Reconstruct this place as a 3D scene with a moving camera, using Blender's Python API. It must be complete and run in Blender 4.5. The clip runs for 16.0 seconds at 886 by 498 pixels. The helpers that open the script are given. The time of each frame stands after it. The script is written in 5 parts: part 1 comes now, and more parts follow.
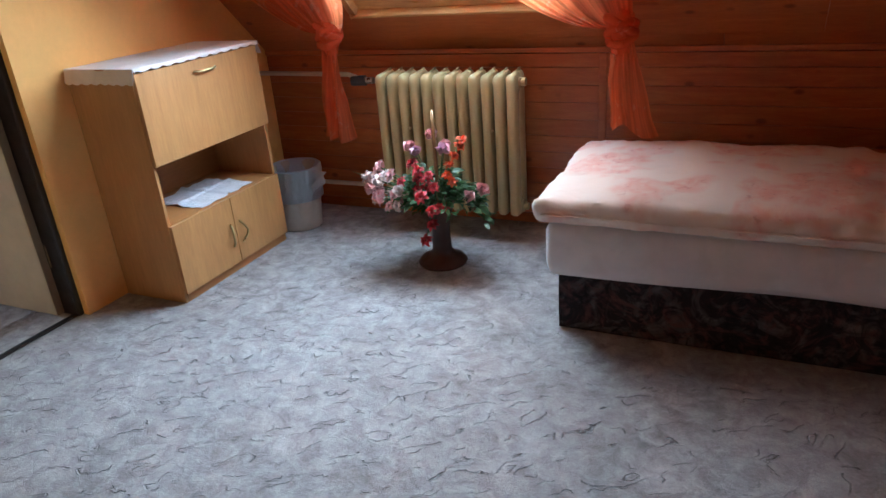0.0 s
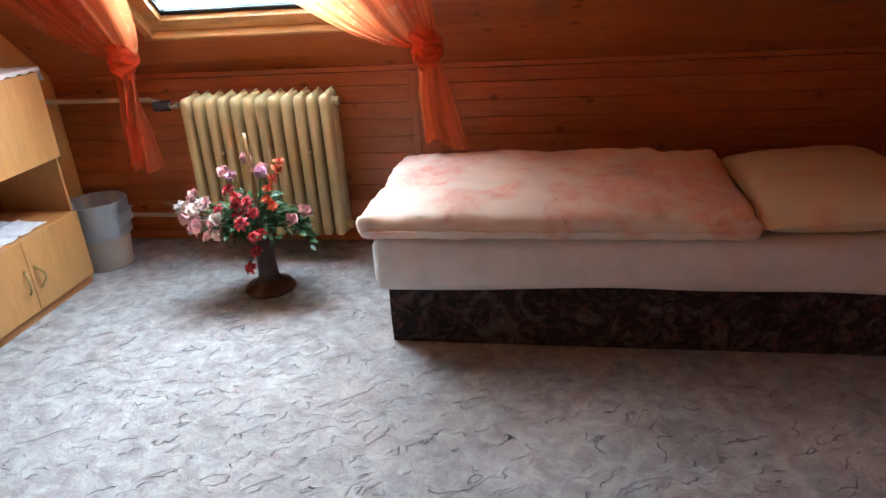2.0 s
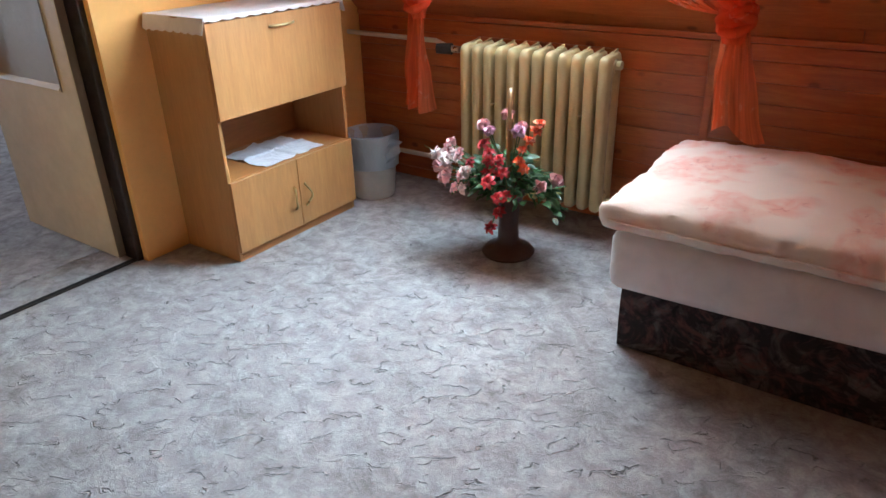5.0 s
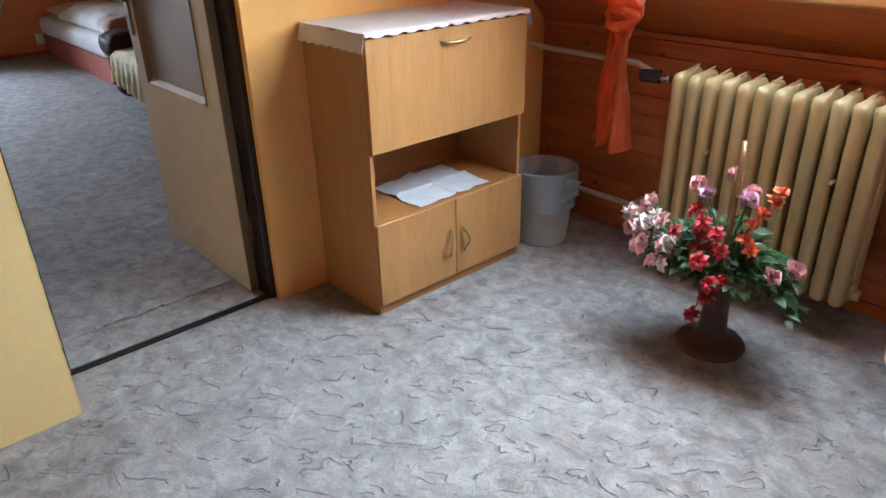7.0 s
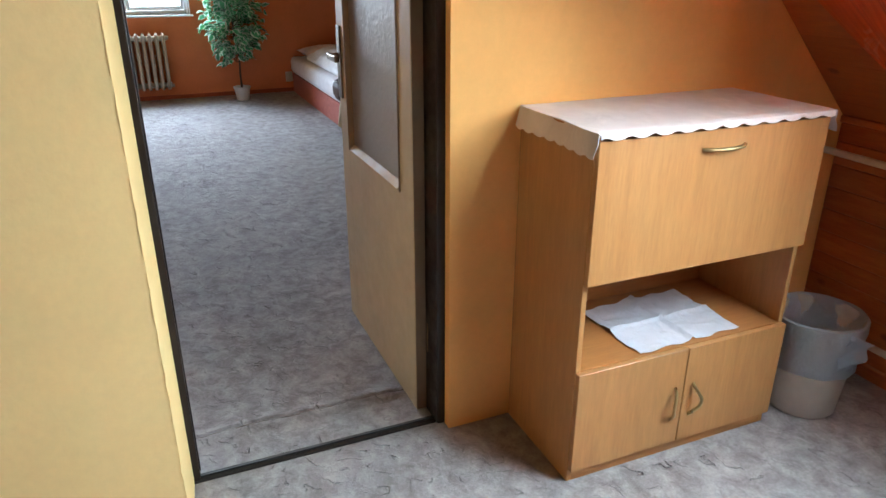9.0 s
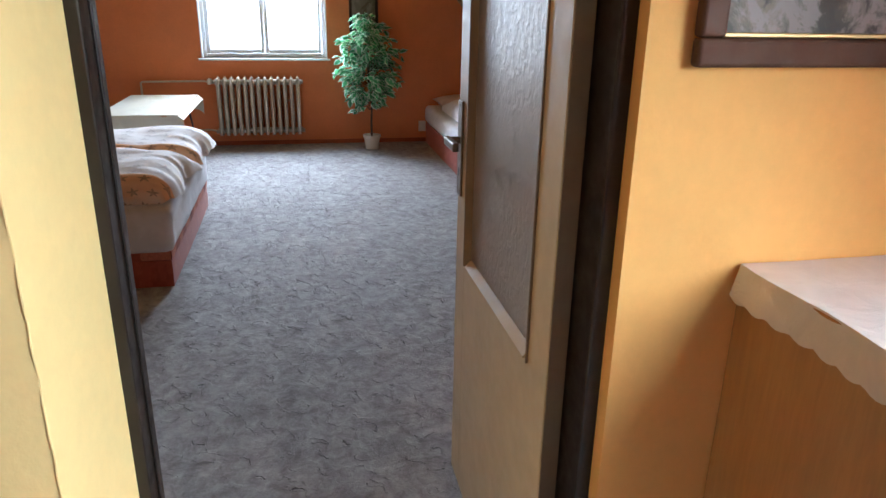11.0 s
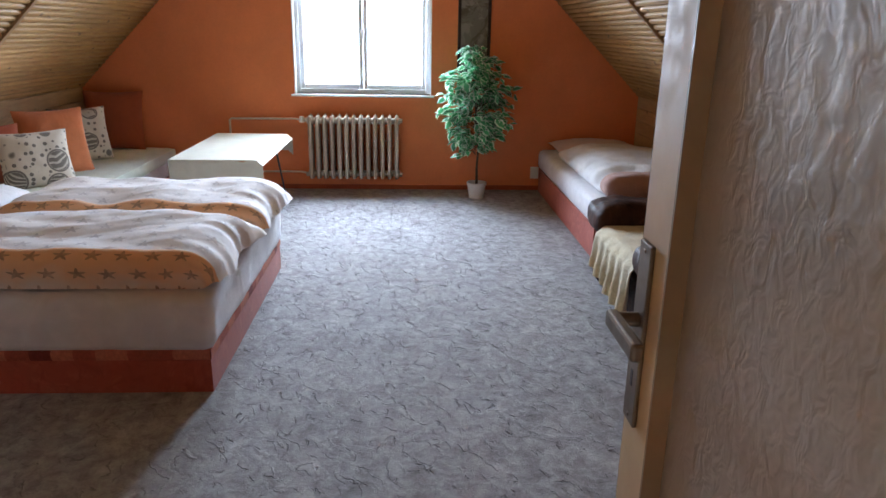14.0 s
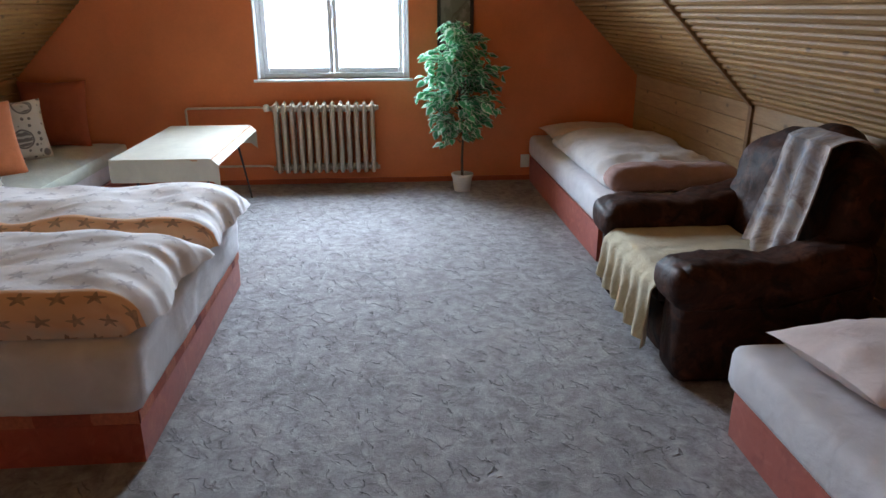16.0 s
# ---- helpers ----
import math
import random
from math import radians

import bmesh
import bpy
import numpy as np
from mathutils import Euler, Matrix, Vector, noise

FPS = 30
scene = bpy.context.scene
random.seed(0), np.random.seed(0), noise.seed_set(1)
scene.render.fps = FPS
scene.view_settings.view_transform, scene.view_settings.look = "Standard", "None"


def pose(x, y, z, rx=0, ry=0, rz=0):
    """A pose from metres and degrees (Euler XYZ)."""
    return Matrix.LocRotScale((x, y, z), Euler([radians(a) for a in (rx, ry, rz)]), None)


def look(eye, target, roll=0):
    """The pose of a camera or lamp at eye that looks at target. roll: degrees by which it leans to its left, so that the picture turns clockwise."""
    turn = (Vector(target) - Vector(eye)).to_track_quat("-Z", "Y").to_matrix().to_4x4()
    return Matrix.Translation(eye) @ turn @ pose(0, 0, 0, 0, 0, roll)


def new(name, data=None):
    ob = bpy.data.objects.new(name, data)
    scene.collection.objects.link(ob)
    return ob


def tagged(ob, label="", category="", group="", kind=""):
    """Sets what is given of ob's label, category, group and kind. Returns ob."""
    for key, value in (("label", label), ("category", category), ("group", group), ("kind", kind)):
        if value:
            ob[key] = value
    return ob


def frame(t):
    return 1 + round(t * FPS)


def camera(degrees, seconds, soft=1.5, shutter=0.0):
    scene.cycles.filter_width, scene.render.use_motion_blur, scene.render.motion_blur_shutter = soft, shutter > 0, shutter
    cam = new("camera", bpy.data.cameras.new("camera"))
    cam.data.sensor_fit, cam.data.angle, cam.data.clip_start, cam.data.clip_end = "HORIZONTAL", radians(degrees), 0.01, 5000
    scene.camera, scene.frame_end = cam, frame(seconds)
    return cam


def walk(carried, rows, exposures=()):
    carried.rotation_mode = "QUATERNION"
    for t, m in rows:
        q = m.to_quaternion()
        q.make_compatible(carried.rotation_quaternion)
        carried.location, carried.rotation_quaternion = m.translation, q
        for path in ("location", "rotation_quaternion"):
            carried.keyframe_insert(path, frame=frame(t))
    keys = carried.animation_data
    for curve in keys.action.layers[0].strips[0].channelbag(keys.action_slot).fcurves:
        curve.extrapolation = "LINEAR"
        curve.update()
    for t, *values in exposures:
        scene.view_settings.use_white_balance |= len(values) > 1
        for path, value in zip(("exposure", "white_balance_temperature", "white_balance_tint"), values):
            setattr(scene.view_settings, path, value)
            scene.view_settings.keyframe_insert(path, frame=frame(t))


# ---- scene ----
cam = camera(65.0, 16.0)
METRES, EYE, TILT, LEAN, TURN = 4.44, 1.5, 0.0, 0.0, 25.9
ROWS = [
    (0.0, 0.0, 0.0, 0.0, -1.84, -23.78, 4.17),
    (0.5, -0.0026, -0.0003, 0.0, -5.96, -23.65, 4.27),
    (1.0, -0.0032, 0.0001, 0.0001, -10.32, -23.48, 4.02),
    (1.5, -0.0002, 0.0004, 0.0004, -14.12, -23.43, 3.79),
    (2.0, 0.0036, 0.0004, 0.0003, -16.68, -23.38, 3.51),
    (2.5, 0.0075, 0.0023, -0.0002, -16.8, -23.54, 2.83),
    (3.0, 0.0147, 0.0074, -0.0014, -13.82, -24.48, 2.14),
    (3.5, 0.0231, 0.0156, -0.0012, -10.13, -25.14, 1.91),
    (4.0, 0.0345, 0.0263, -0.0019, -3.4, -25.44, 1.98),
    (4.5, 0.0443, 0.0369, -0.0039, 3.8, -25.67, 1.64),
    (7.0, -0.0151, 0.1978, -0.0011, 22.37, -26.38, 1.19),
    (7.5, -0.0198, 0.2292, -0.0002, 27.94, -25.99, 0.92),
    (8.0, -0.0329, 0.2616, -0.0021, 33.16, -25.61, 0.49),
    (8.5, -0.0595, 0.297, 0.0018, 37.34, -24.97, 0.15),
    (9.0, -0.0899, 0.3244, 0.0027, 41.14, -22.5, -0.05),
    (9.5, -0.1219, 0.3593, 0.0016, 44.16, -21.54, -0.17),
    (10.0, -0.154, 0.3982, 0.0047, 47.56, -20.73, -0.42),
    (12.5, -0.3302, 0.5267, 0.0107, 58.76, -18.23, -1.07),
    (13.0, -0.3588, 0.5508, 0.0097, 61.46, -17.83, -0.72),
    (13.5, -0.3941, 0.5707, 0.012, 63.13, -17.57, -0.37),
    (14.0, -0.4296, 0.5891, 0.0126, 61.5, -17.43, -0.96),
    (14.5, -0.4653, 0.6098, 0.0086, 60.24, -17.58, -0.18),
    (15.0, -0.498, 0.6311, 0.0093, 59.82, -18.16, -0.09),
    (15.5, -0.5215, 0.6436, 0.0098, 59.79, -18.81, -0.04),
    (16.0, -0.5552, 0.6580, 0.0075, 59.79, -19.1, 0.1),
]
walk(cam, [(t, pose(0, 0, EYE, TILT, LEAN, TURN) @ pose(METRES * x, METRES * y, METRES * z, 90 + pitch, roll, yaw)) for t, x, y, z, yaw, pitch, roll in ROWS],
     [(0.0, -0.5, 5950, 10), (1.0, -0.24, 6150, 10), (2.0, 0.08, 6500, 10), (2.5, 0.1, 6650, 10), (3.5, 0.2, 6450, 10), (4.5, -0.05, 6300, 10), (7.0, -0.42, 6550, 10), (8.5, -0.24, 6750, 10), (10.0, -0.18, 6700, 10), (12.5, -0.1, 6700, 13), (14.5, -0.02, 6550, 13), (15.5, -0.13, 6500, 12), (16.0, -0.35, 6700, 11)])

# ---- world and light ----
world = bpy.data.worlds.new("sky")
scene.world = world
world.use_nodes = True
wn = world.node_tree.nodes
sky = wn.new("ShaderNodeTexSky")
sky.sky_type, sky.sun_disc = "NISHITA", False
sky.sun_elevation, sky.sun_rotation = radians(48), radians(200)
wn["Background"].inputs["Strength"].default_value = 0.12
world.node_tree.links.new(sky.outputs["Color"], wn["Background"].inputs["Color"])
sun = new("sun", bpy.data.lights.new("sun", "SUN"))
sun.data.energy, sun.data.angle, sun.data.color = 0.6, radians(20), (1.0, 0.96, 0.9)
sun.matrix_world = look((0, 0, 10), (1.2, -3.0, 6.0))


def area(name, eye, target, w, h, watts, colour, spread):
    """Sky light in a window's opening."""
    lamp = bpy.data.lights.new(name, "AREA")
    lamp.shape, lamp.size, lamp.size_y, lamp.energy, lamp.color = "RECTANGLE", w, h, watts, colour
    lamp.spread = radians(spread)
    ob = new(name, lamp)
    ob.matrix_world = look(eye, target)
    return ob


KNEE1, SLOPE1 = 3.56, 4.53          # wooden knee wall and y + z of the slope, first room
RIGHT2, LEFT2, SR2, SL2 = 3.80, -1.62, 4.76, 2.60
FAR, CEIL = -9.84, 2.45
WX0, WX1, WZ0, WZ1 = -2.03, -0.86, 1.18, 2.06   # roof window
wc = (WZ0 + WZ1) / 2
area("skylight_daylight", ((WX0 + WX1) / 2, SLOPE1 - wc + 0.15, wc + 0.15), ((WX0 + WX1) / 2, SLOPE1 - wc + 0.15 - 2.3, wc + 0.15 - 1.35), 1.15, 1.22, 112, (0.63, 0.84, 1.0), 132)
area("window_daylight", (FAR - 0.22, 1.06, 1.6), (FAR + 1, 1.06, 1.2), 1.3, 1.4, 205, (0.61, 0.78, 1.0), 118)


# ---- materials ----
class Mat:
    """A node material with a Principled surface."""

    def __init__(self, name, rough=0.6, metal=0.0, coat=0.0, sheen=0.0):
        self.m = bpy.data.materials.new(name)
        self.m.use_nodes = True
        self.t = self.m.node_tree
        self.b = self.t.nodes["Principled BSDF"]
        self.b.inputs["Roughness"].default_value = rough
        self.b.inputs["Metallic"].default_value = metal
        self.b.inputs["Coat Weight"].default_value = coat
        self.b.inputs["Sheen Weight"].default_value = sheen

    def n(self, kind, **props):
        node = self.t.nodes.new("ShaderNode" + kind)
        for k, v in props.items():
            if k == "operation":
                node.operation = v
            elif k == "data_type":
                node.data_type = v
            elif k == "blend_type":
                node.blend_type = v
            elif k == "feature":
                node.feature = v
            elif k == "attribute_name":
                node.attribute_name = v
        return node

    def link(self, a, b):
        self.t.links.new(a, b)

    def coords(self, scale=(1, 1, 1), spread=False, uv=False):
        tc, mp = self.n("TexCoord"), self.n("Mapping")
        mp.inputs["Scale"].default_value = scale
        src = tc.outputs["UV"] if uv else tc.outputs["Object"]
        if spread:
            info, add = self.n("ObjectInfo"), self.n("VectorMath", operation="MULTIPLY_ADD")
            comb = self.n("CombineXYZ")
            for k in range(3):
                self.link(info.outputs["Random"], comb.inputs[k])
            self.link(comb.outputs[0], add.inputs[0])
            add.inputs[1].default_value = (13, 7, 17)
            self.link(src, add.inputs[2])
            src = add.outputs[0]
        self.link(src, mp.inputs["Vector"])
        return mp.outputs["Vector"]

    def noise(self, vec, scale, detail=4.0, rough=0.55, warp=0.0):
        x = self.n("TexNoise")
        x.inputs["Scale"].default_value, x.inputs["Detail"].default_value = scale, detail
        x.inputs["Roughness"].default_value, x.inputs["Distortion"].default_value = rough, warp
        self.link(vec, x.inputs["Vector"])
        return x.outputs["Fac"]

    def voronoi(self, vec, scale, feature="F1", randomness=1.0):
        x = self.n("TexVoronoi", feature=feature)
        x.inputs["Scale"].default_value, x.inputs["Randomness"].default_value = scale, randomness
        self.link(vec, x.inputs["Vector"])
        return x.outputs["Distance"]

    def ramp(self, fac, stops):
        x = self.n("ValToRGB")
        e = x.color_ramp.elements
        while len(e) < len(stops):
            e.new(0.5)
        for el, (p, c) in zip(e, stops):
            el.position = p
            el.color = (*c, 1) if isinstance(c, tuple) else (c, c, c, 1)
        self.link(fac, x.inputs["Fac"])
        return x.outputs["Color"]

    def mix(self, fac, a, b, mode="MIX"):
        x = self.n("Mix", data_type="RGBA", blend_type=mode)
        for key, v in ((0, fac), (6, a), (7, b)):
            s = x.inputs[key]
            if isinstance(v, (int, float)):
                s.default_value = v
            elif isinstance(v, tuple):
                s.default_value = (*v, 1)
            else:
                self.link(v, s)
        return x.outputs[2]

    def calc(self, op, a, b=0.0, c=0.0):
        x = self.n("Math", operation=op)
        for k, v in enumerate((a, b, c)):
            if isinstance(v, (int, float)):
                x.inputs[k].default_value = v
            else:
                self.link(v, x.inputs[k])
        return x.outputs[0]

    def split(self, vec):
        x = self.n("SeparateXYZ")
        self.link(vec, x.inputs[0])
        return x.outputs

    def random(self):
        return self.n("ObjectInfo").outputs["Random"]

    def island(self):
        return self.n("NewGeometry").outputs["Random Per Island"]

    def colour(self, c):
        if isinstance(c, tuple):
            self.b.inputs["Base Color"].default_value = (*c, 1)
        else:
            self.link(c, self.b.inputs["Base Color"])
        return self

    def roughness(self, v):
        self.link(v, self.b.inputs["Roughness"])
        return self

    def bump(self, height, strength=0.3, dist=0.01):
        x = self.n("Bump")
        x.inputs["Strength"].default_value, x.inputs["Distance"].default_value = strength, dist
        self.link(height, x.inputs["Height"])
        self.link(x.outputs[0], self.b.inputs["Normal"])
        return self


def make_carpet():
    k = Mat("carpet", 0.9, sheen=0.1)
    v = k.coords()
    warp = k.n("TexNoise")
    warp.inputs["Scale"].default_value, warp.inputs["Detail"].default_value = 7.0, 3.0
    k.link(v, warp.inputs["Vector"])
    add = k.n("VectorMath", operation="MULTIPLY_ADD")
    k.link(warp.outputs["Color"], add.inputs[0])
    add.inputs[1].default_value = (0.13, 0.13, 0)
    k.link(v, add.inputs[2])
    w = add.outputs[0]
    jag = k.n("TexNoise")
    jag.inputs["Scale"].default_value, jag.inputs["Detail"].default_value = 42.0, 2.0
    k.link(v, jag.inputs["Vector"])
    add2 = k.n("VectorMath", operation="MULTIPLY_ADD")
    k.link(jag.outputs["Color"], add2.inputs[0])
    add2.inputs[1].default_value = (0.022, 0.022, 0)
    k.link(w, add2.inputs[2])
    turned, stretch = k.n("Mapping"), k.n("Mapping")
    turned.inputs["Rotation"].default_value = (0, 0, radians(-36))
    stretch.inputs["Scale"].default_value = (1.0, 2.6, 1.0)
    k.link(add2.outputs[0], turned.inputs["Vector"])
    k.link(turned.outputs[0], stretch.inputs["Vector"])
    field = k.noise(stretch.outputs[0], 5.0, 1.0, 0.5)
    level = k.calc("ABSOLUTE", k.calc("SUBTRACT", k.calc("FRACT", k.calc("MULTIPLY", field, 6.0)), 0.5))
    line = k.ramp(level, [(0.0, 1.0), (0.014, 0.9), (0.042, 0.0)])
    gate = k.ramp(k.noise(stretch.outputs[0], 8.0, 2.0), [(0.535, 0.0), (0.585, 1.0)])
    crack = k.calc("MULTIPLY", line, gate)
    blotch = k.noise(w, 15.0, 7.0, 0.66)
    large = k.noise(v, 4.0, 3.0, 0.6)
    tone = k.calc("ADD", k.calc("MULTIPLY", blotch, 0.72), k.calc("MULTIPLY", large, 0.28))
    base = k.ramp(tone, [(0.32, (0.160, 0.147, 0.143)), (0.43, (0.244, 0.229, 0.226)), (0.54, (0.346, 0.333, 0.333)), (0.66, (0.462, 0.450, 0.452))])
    fine = k.ramp(k.noise(v, 90, 4.0, 0.65), [(0.25, 0.80), (0.75, 1.18)])
    base = k.mix(1.0, base, fine, "MULTIPLY")
    k.colour(k.mix(k.calc("MULTIPLY", crack, 0.45), base, (0.045, 0.042, 0.044)))
    pile = k.calc("ADD", k.calc("MULTIPLY", k.noise(v, 320, 2.0), 0.35), k.calc("MULTIPLY", blotch, 1.0))
    rim = k.calc("MULTIPLY", k.ramp(level, [(0.045, 0.0), (0.07, 1.0), (0.12, 0.0)]), gate)
    relief = k.calc("ADD", k.calc("SUBTRACT", pile, k.calc("MULTIPLY", crack, 1.3)), k.calc("MULTIPLY", rim, 0.28))
    return k.bump(relief, 0.9, 0.010).m


def make_wood(name, tones, axis="x", rough=0.4, coat=0.0, knots=True, grain=9.0, spread=True, vary=0.45):
    """Plain-sawn softwood; the grain runs along the given axis."""
    k = Mat(name, rough, coat=coat)
    s = {"x": (0.35, 3.0, 3.0), "y": (3.0, 0.35, 3.0), "z": (3.0, 3.0, 0.35)}[axis]
    v = k.coords(s, spread)
    rings = k.noise(v, grain, 5.0, 0.6, 1.2)
    fine = k.noise(v, grain * 9, 3.0, 0.7)
    col = k.ramp(rings, [(0.25, tones[0]), (0.5, tones[1]), (0.75, tones[2])])
    col = k.mix(0.35, col, k.ramp(fine, [(0.3, 0.62), (0.7, 1.12)]), "MULTIPLY")
    each = k.random() if spread else k.island()
    col = k.mix(vary, col, k.ramp(each, [(0.0, 0.55), (0.5, 1.0), (1.0, 1.3)]), "MULTIPLY")
    if knots:
        s2 = {"x": (4.3, 7.0, 7.0), "y": (7.0, 4.3, 7.0), "z": (7.0, 7.0, 4.3)}[axis]
        d = k.voronoi(k.coords(s2, spread), 1.15)
        ring = k.ramp(d, [(0.0, 1.0), (0.08, 0.85), (0.15, 0.0)])
        col = k.mix(k.calc("MULTIPLY", ring, 0.75), col, tuple(c * 0.28 for c in tones[0]))
    k.colour(col)
    k.roughness(k.ramp(rings, [(0.2, rough - 0.06), (0.8, rough + 0.12)]))
    return k.bump(k.calc("ADD", rings, k.calc("MULTIPLY", fine, 0.4)), 0.12, 0.004).m


def make_plaster(name, c, dark=0.86, rough=0.85):
    k = Mat(name, rough)
    v = k.coords()
    big, small = k.noise(v, 1.6, 5.0, 0.6), k.noise(v, 38, 5.0, 0.65)
    col = k.mix(1.0, c, k.ramp(big, [(0.3, dark), (0.7, 1.06)]), "MULTIPLY")
    col = k.mix(1.0, col, k.ramp(small, [(0.25, 0.965), (0.75, 1.03)]), "MULTIPLY")
    k.colour(col)
    return k.bump(k.calc("ADD", small, k.calc("MULTIPLY", k.noise(v, 5, 2.0), 0.8)), 0.18, 0.005).m


def make_paint(name, c, rough=0.4, wear=0.12, metal=0.0, coat=0.0):
    k = Mat(name, rough, metal, coat)
    v = k.coords()
    n = k.noise(v, 9, 5.0, 0.65)
    k.colour(k.mix(1.0, c, k.ramp(n, [(0.3, 1 - wear), (0.7, 1 + wear * 0.5)]), "MULTIPLY"))
    k.roughness(k.ramp(k.noise(v, 24, 4.0), [(0.3, max(rough - 0.1, 0.05)), (0.7, min(rough + 0.15, 1))]))
    return k.bump(k.noise(v, 60, 3.0), 0.025, 0.001).m


def make_cloth(name, c, rough=0.88, folds=0.5, sheen=0.2, scale=9.0):
    k = Mat(name, rough, sheen=sheen)
    v = k.coords()
    n = k.noise(v, scale, 4.0, 0.55, 0.6)
    k.colour(k.mix(1.0, c, k.ramp(n, [(0.3, 0.9), (0.7, 1.05)]), "MULTIPLY"))
    weave = k.noise(v, 380, 2.0)
    return k.bump(k.calc("ADD", n, k.calc("MULTIPLY", weave, 0.1)), folds, 0.02).m


def make_floral(name, ground, blots, scale, edge=(0.52, 0.62), rough=0.85, folds=0.4, dull=False, warp=1.4, detail=5.0):
    """Printed cotton: soft blossoms in several tones on a ground colour."""
    k = Mat(name, rough, sheen=0.0 if dull else 0.15)
    if dull:
        k.b.inputs["Specular IOR Level"].default_value = 0.2
    v = k.coords()
    col = ground
    for q, c in enumerate(blots):
        mv = k.n("Mapping")
        mv.inputs["Location"].default_value = (3.1 * q, 1.7 * q, 0.9 * q)
        k.link(v, mv.inputs["Vector"])
        n = k.noise(mv.outputs[0], scale * (1 + 0.35 * q), detail, 0.62, warp)
        col = k.mix(k.ramp(n, [(edge[0], 0.0), (edge[1], 1.0)]), col, c)
    k.colour(col)
    return k.bump(k.noise(v, 7, 4.0, 0.55, 0.5), folds, 0.02).m


def make_sprigs(name, ground, blossom, ink, scale, reach=0.51):
    """Printed cotton: loose bunches of blossoms, their petals broken up, with fine darker strokes."""
    k = Mat(name, 0.88, sheen=0.12)
    v = k.coords()
    bunch = k.ramp(k.noise(v, scale, 2.0, 0.5, 0.3), [(reach, 0.0), (reach + 0.12, 1.0)])
    petal = k.ramp(k.noise(v, scale * 4, 3.0, 0.55, 0.5), [(0.34, 0.3), (0.62, 1.0)])
    col = k.mix(k.calc("MULTIPLY", k.calc("MULTIPLY", bunch, petal), 0.72), ground, blossom)
    stroke = k.ramp(k.noise(v, scale * 8, 2.0, 0.5, 0.8), [(0.62, 0.0), (0.70, 1.0)])
    col = k.mix(k.calc("MULTIPLY", k.calc("MULTIPLY", bunch, stroke), 0.42), col, ink)
    k.colour(col)
    fold = k.calc("ADD", k.noise(v, 6, 3.0, 0.5, 0.5), k.calc("MULTIPLY", k.noise(v, 24, 3.0, 0.55, 1.0), 0.22))
    return k.bump(fold, 0.30, 0.02).m


def make_patches(name, pale, mid, dark):
    """Woven band of uneven upright blocks."""
    k = Mat(name, 0.82)
    x, y, z = k.split(k.coords())
    along = k.calc("ADD", x, y)
    cell = k.calc("FLOOR", k.calc("MULTIPLY", k.calc("ADD", along, k.calc("MULTIPLY", k.noise(k.coords((1, 1, 0)), 1.4, 1.0), 0.5)), 9.0))
    tone = k.n("TexWhiteNoise")
    tone.noise_dimensions = "1D"
    k.link(cell, tone.inputs["W"])
    col = k.ramp(tone.outputs["Value"], [(0.0, dark), (0.22, dark), (0.26, mid), (0.5, mid), (0.55, pale), (1.0, pale)])
    col = k.mix(1.0, col, k.ramp(k.noise(k.coords(), 60, 3.0), [(0.3, 0.8), (0.7, 1.15)]), "MULTIPLY")
    k.colour(col)
    return k.bump(k.noise(k.coords(), 200, 2.0), 0.15, 0.004).m


def make_emblems(name, ground, ink):
    """Printed cushion cotton: striped ovals and small lozenges."""
    k = Mat(name, 0.88, sheen=0.15)
    v = k.coords()
    d = k.voronoi(v, 5.2, randomness=0.75)
    x, y, z = k.split(v)
    vein = k.ramp(k.calc("FRACT", k.calc("MULTIPLY", k.calc("ADD", k.calc("ADD", x, y), z), 34.0)), [(0.30, 0.25), (0.45, 1.0)])
    oval = k.calc("MULTIPLY", k.ramp(d, [(0.36, 1.0), (0.40, 0.0)]), vein)
    ring = k.ramp(d, [(0.37, 0.0), (0.39, 1.0), (0.43, 1.0), (0.45, 0.0)])
    dot = k.ramp(k.voronoi(v, 21.0, randomness=0.6), [(0.27, 1.0), (0.33, 0.0)])
    away = k.ramp(d, [(0.47, 0.0), (0.50, 1.0)])
    print_ = k.calc("MAXIMUM", k.calc("MAXIMUM", oval, ring), k.calc("MULTIPLY", dot, away))
    k.colour(k.mix(k.calc("MULTIPLY", print_, 0.85), ground, ink))
    return k.bump(k.noise(v, 7, 4.0, 0.55, 0.5), 0.3, 0.02).m


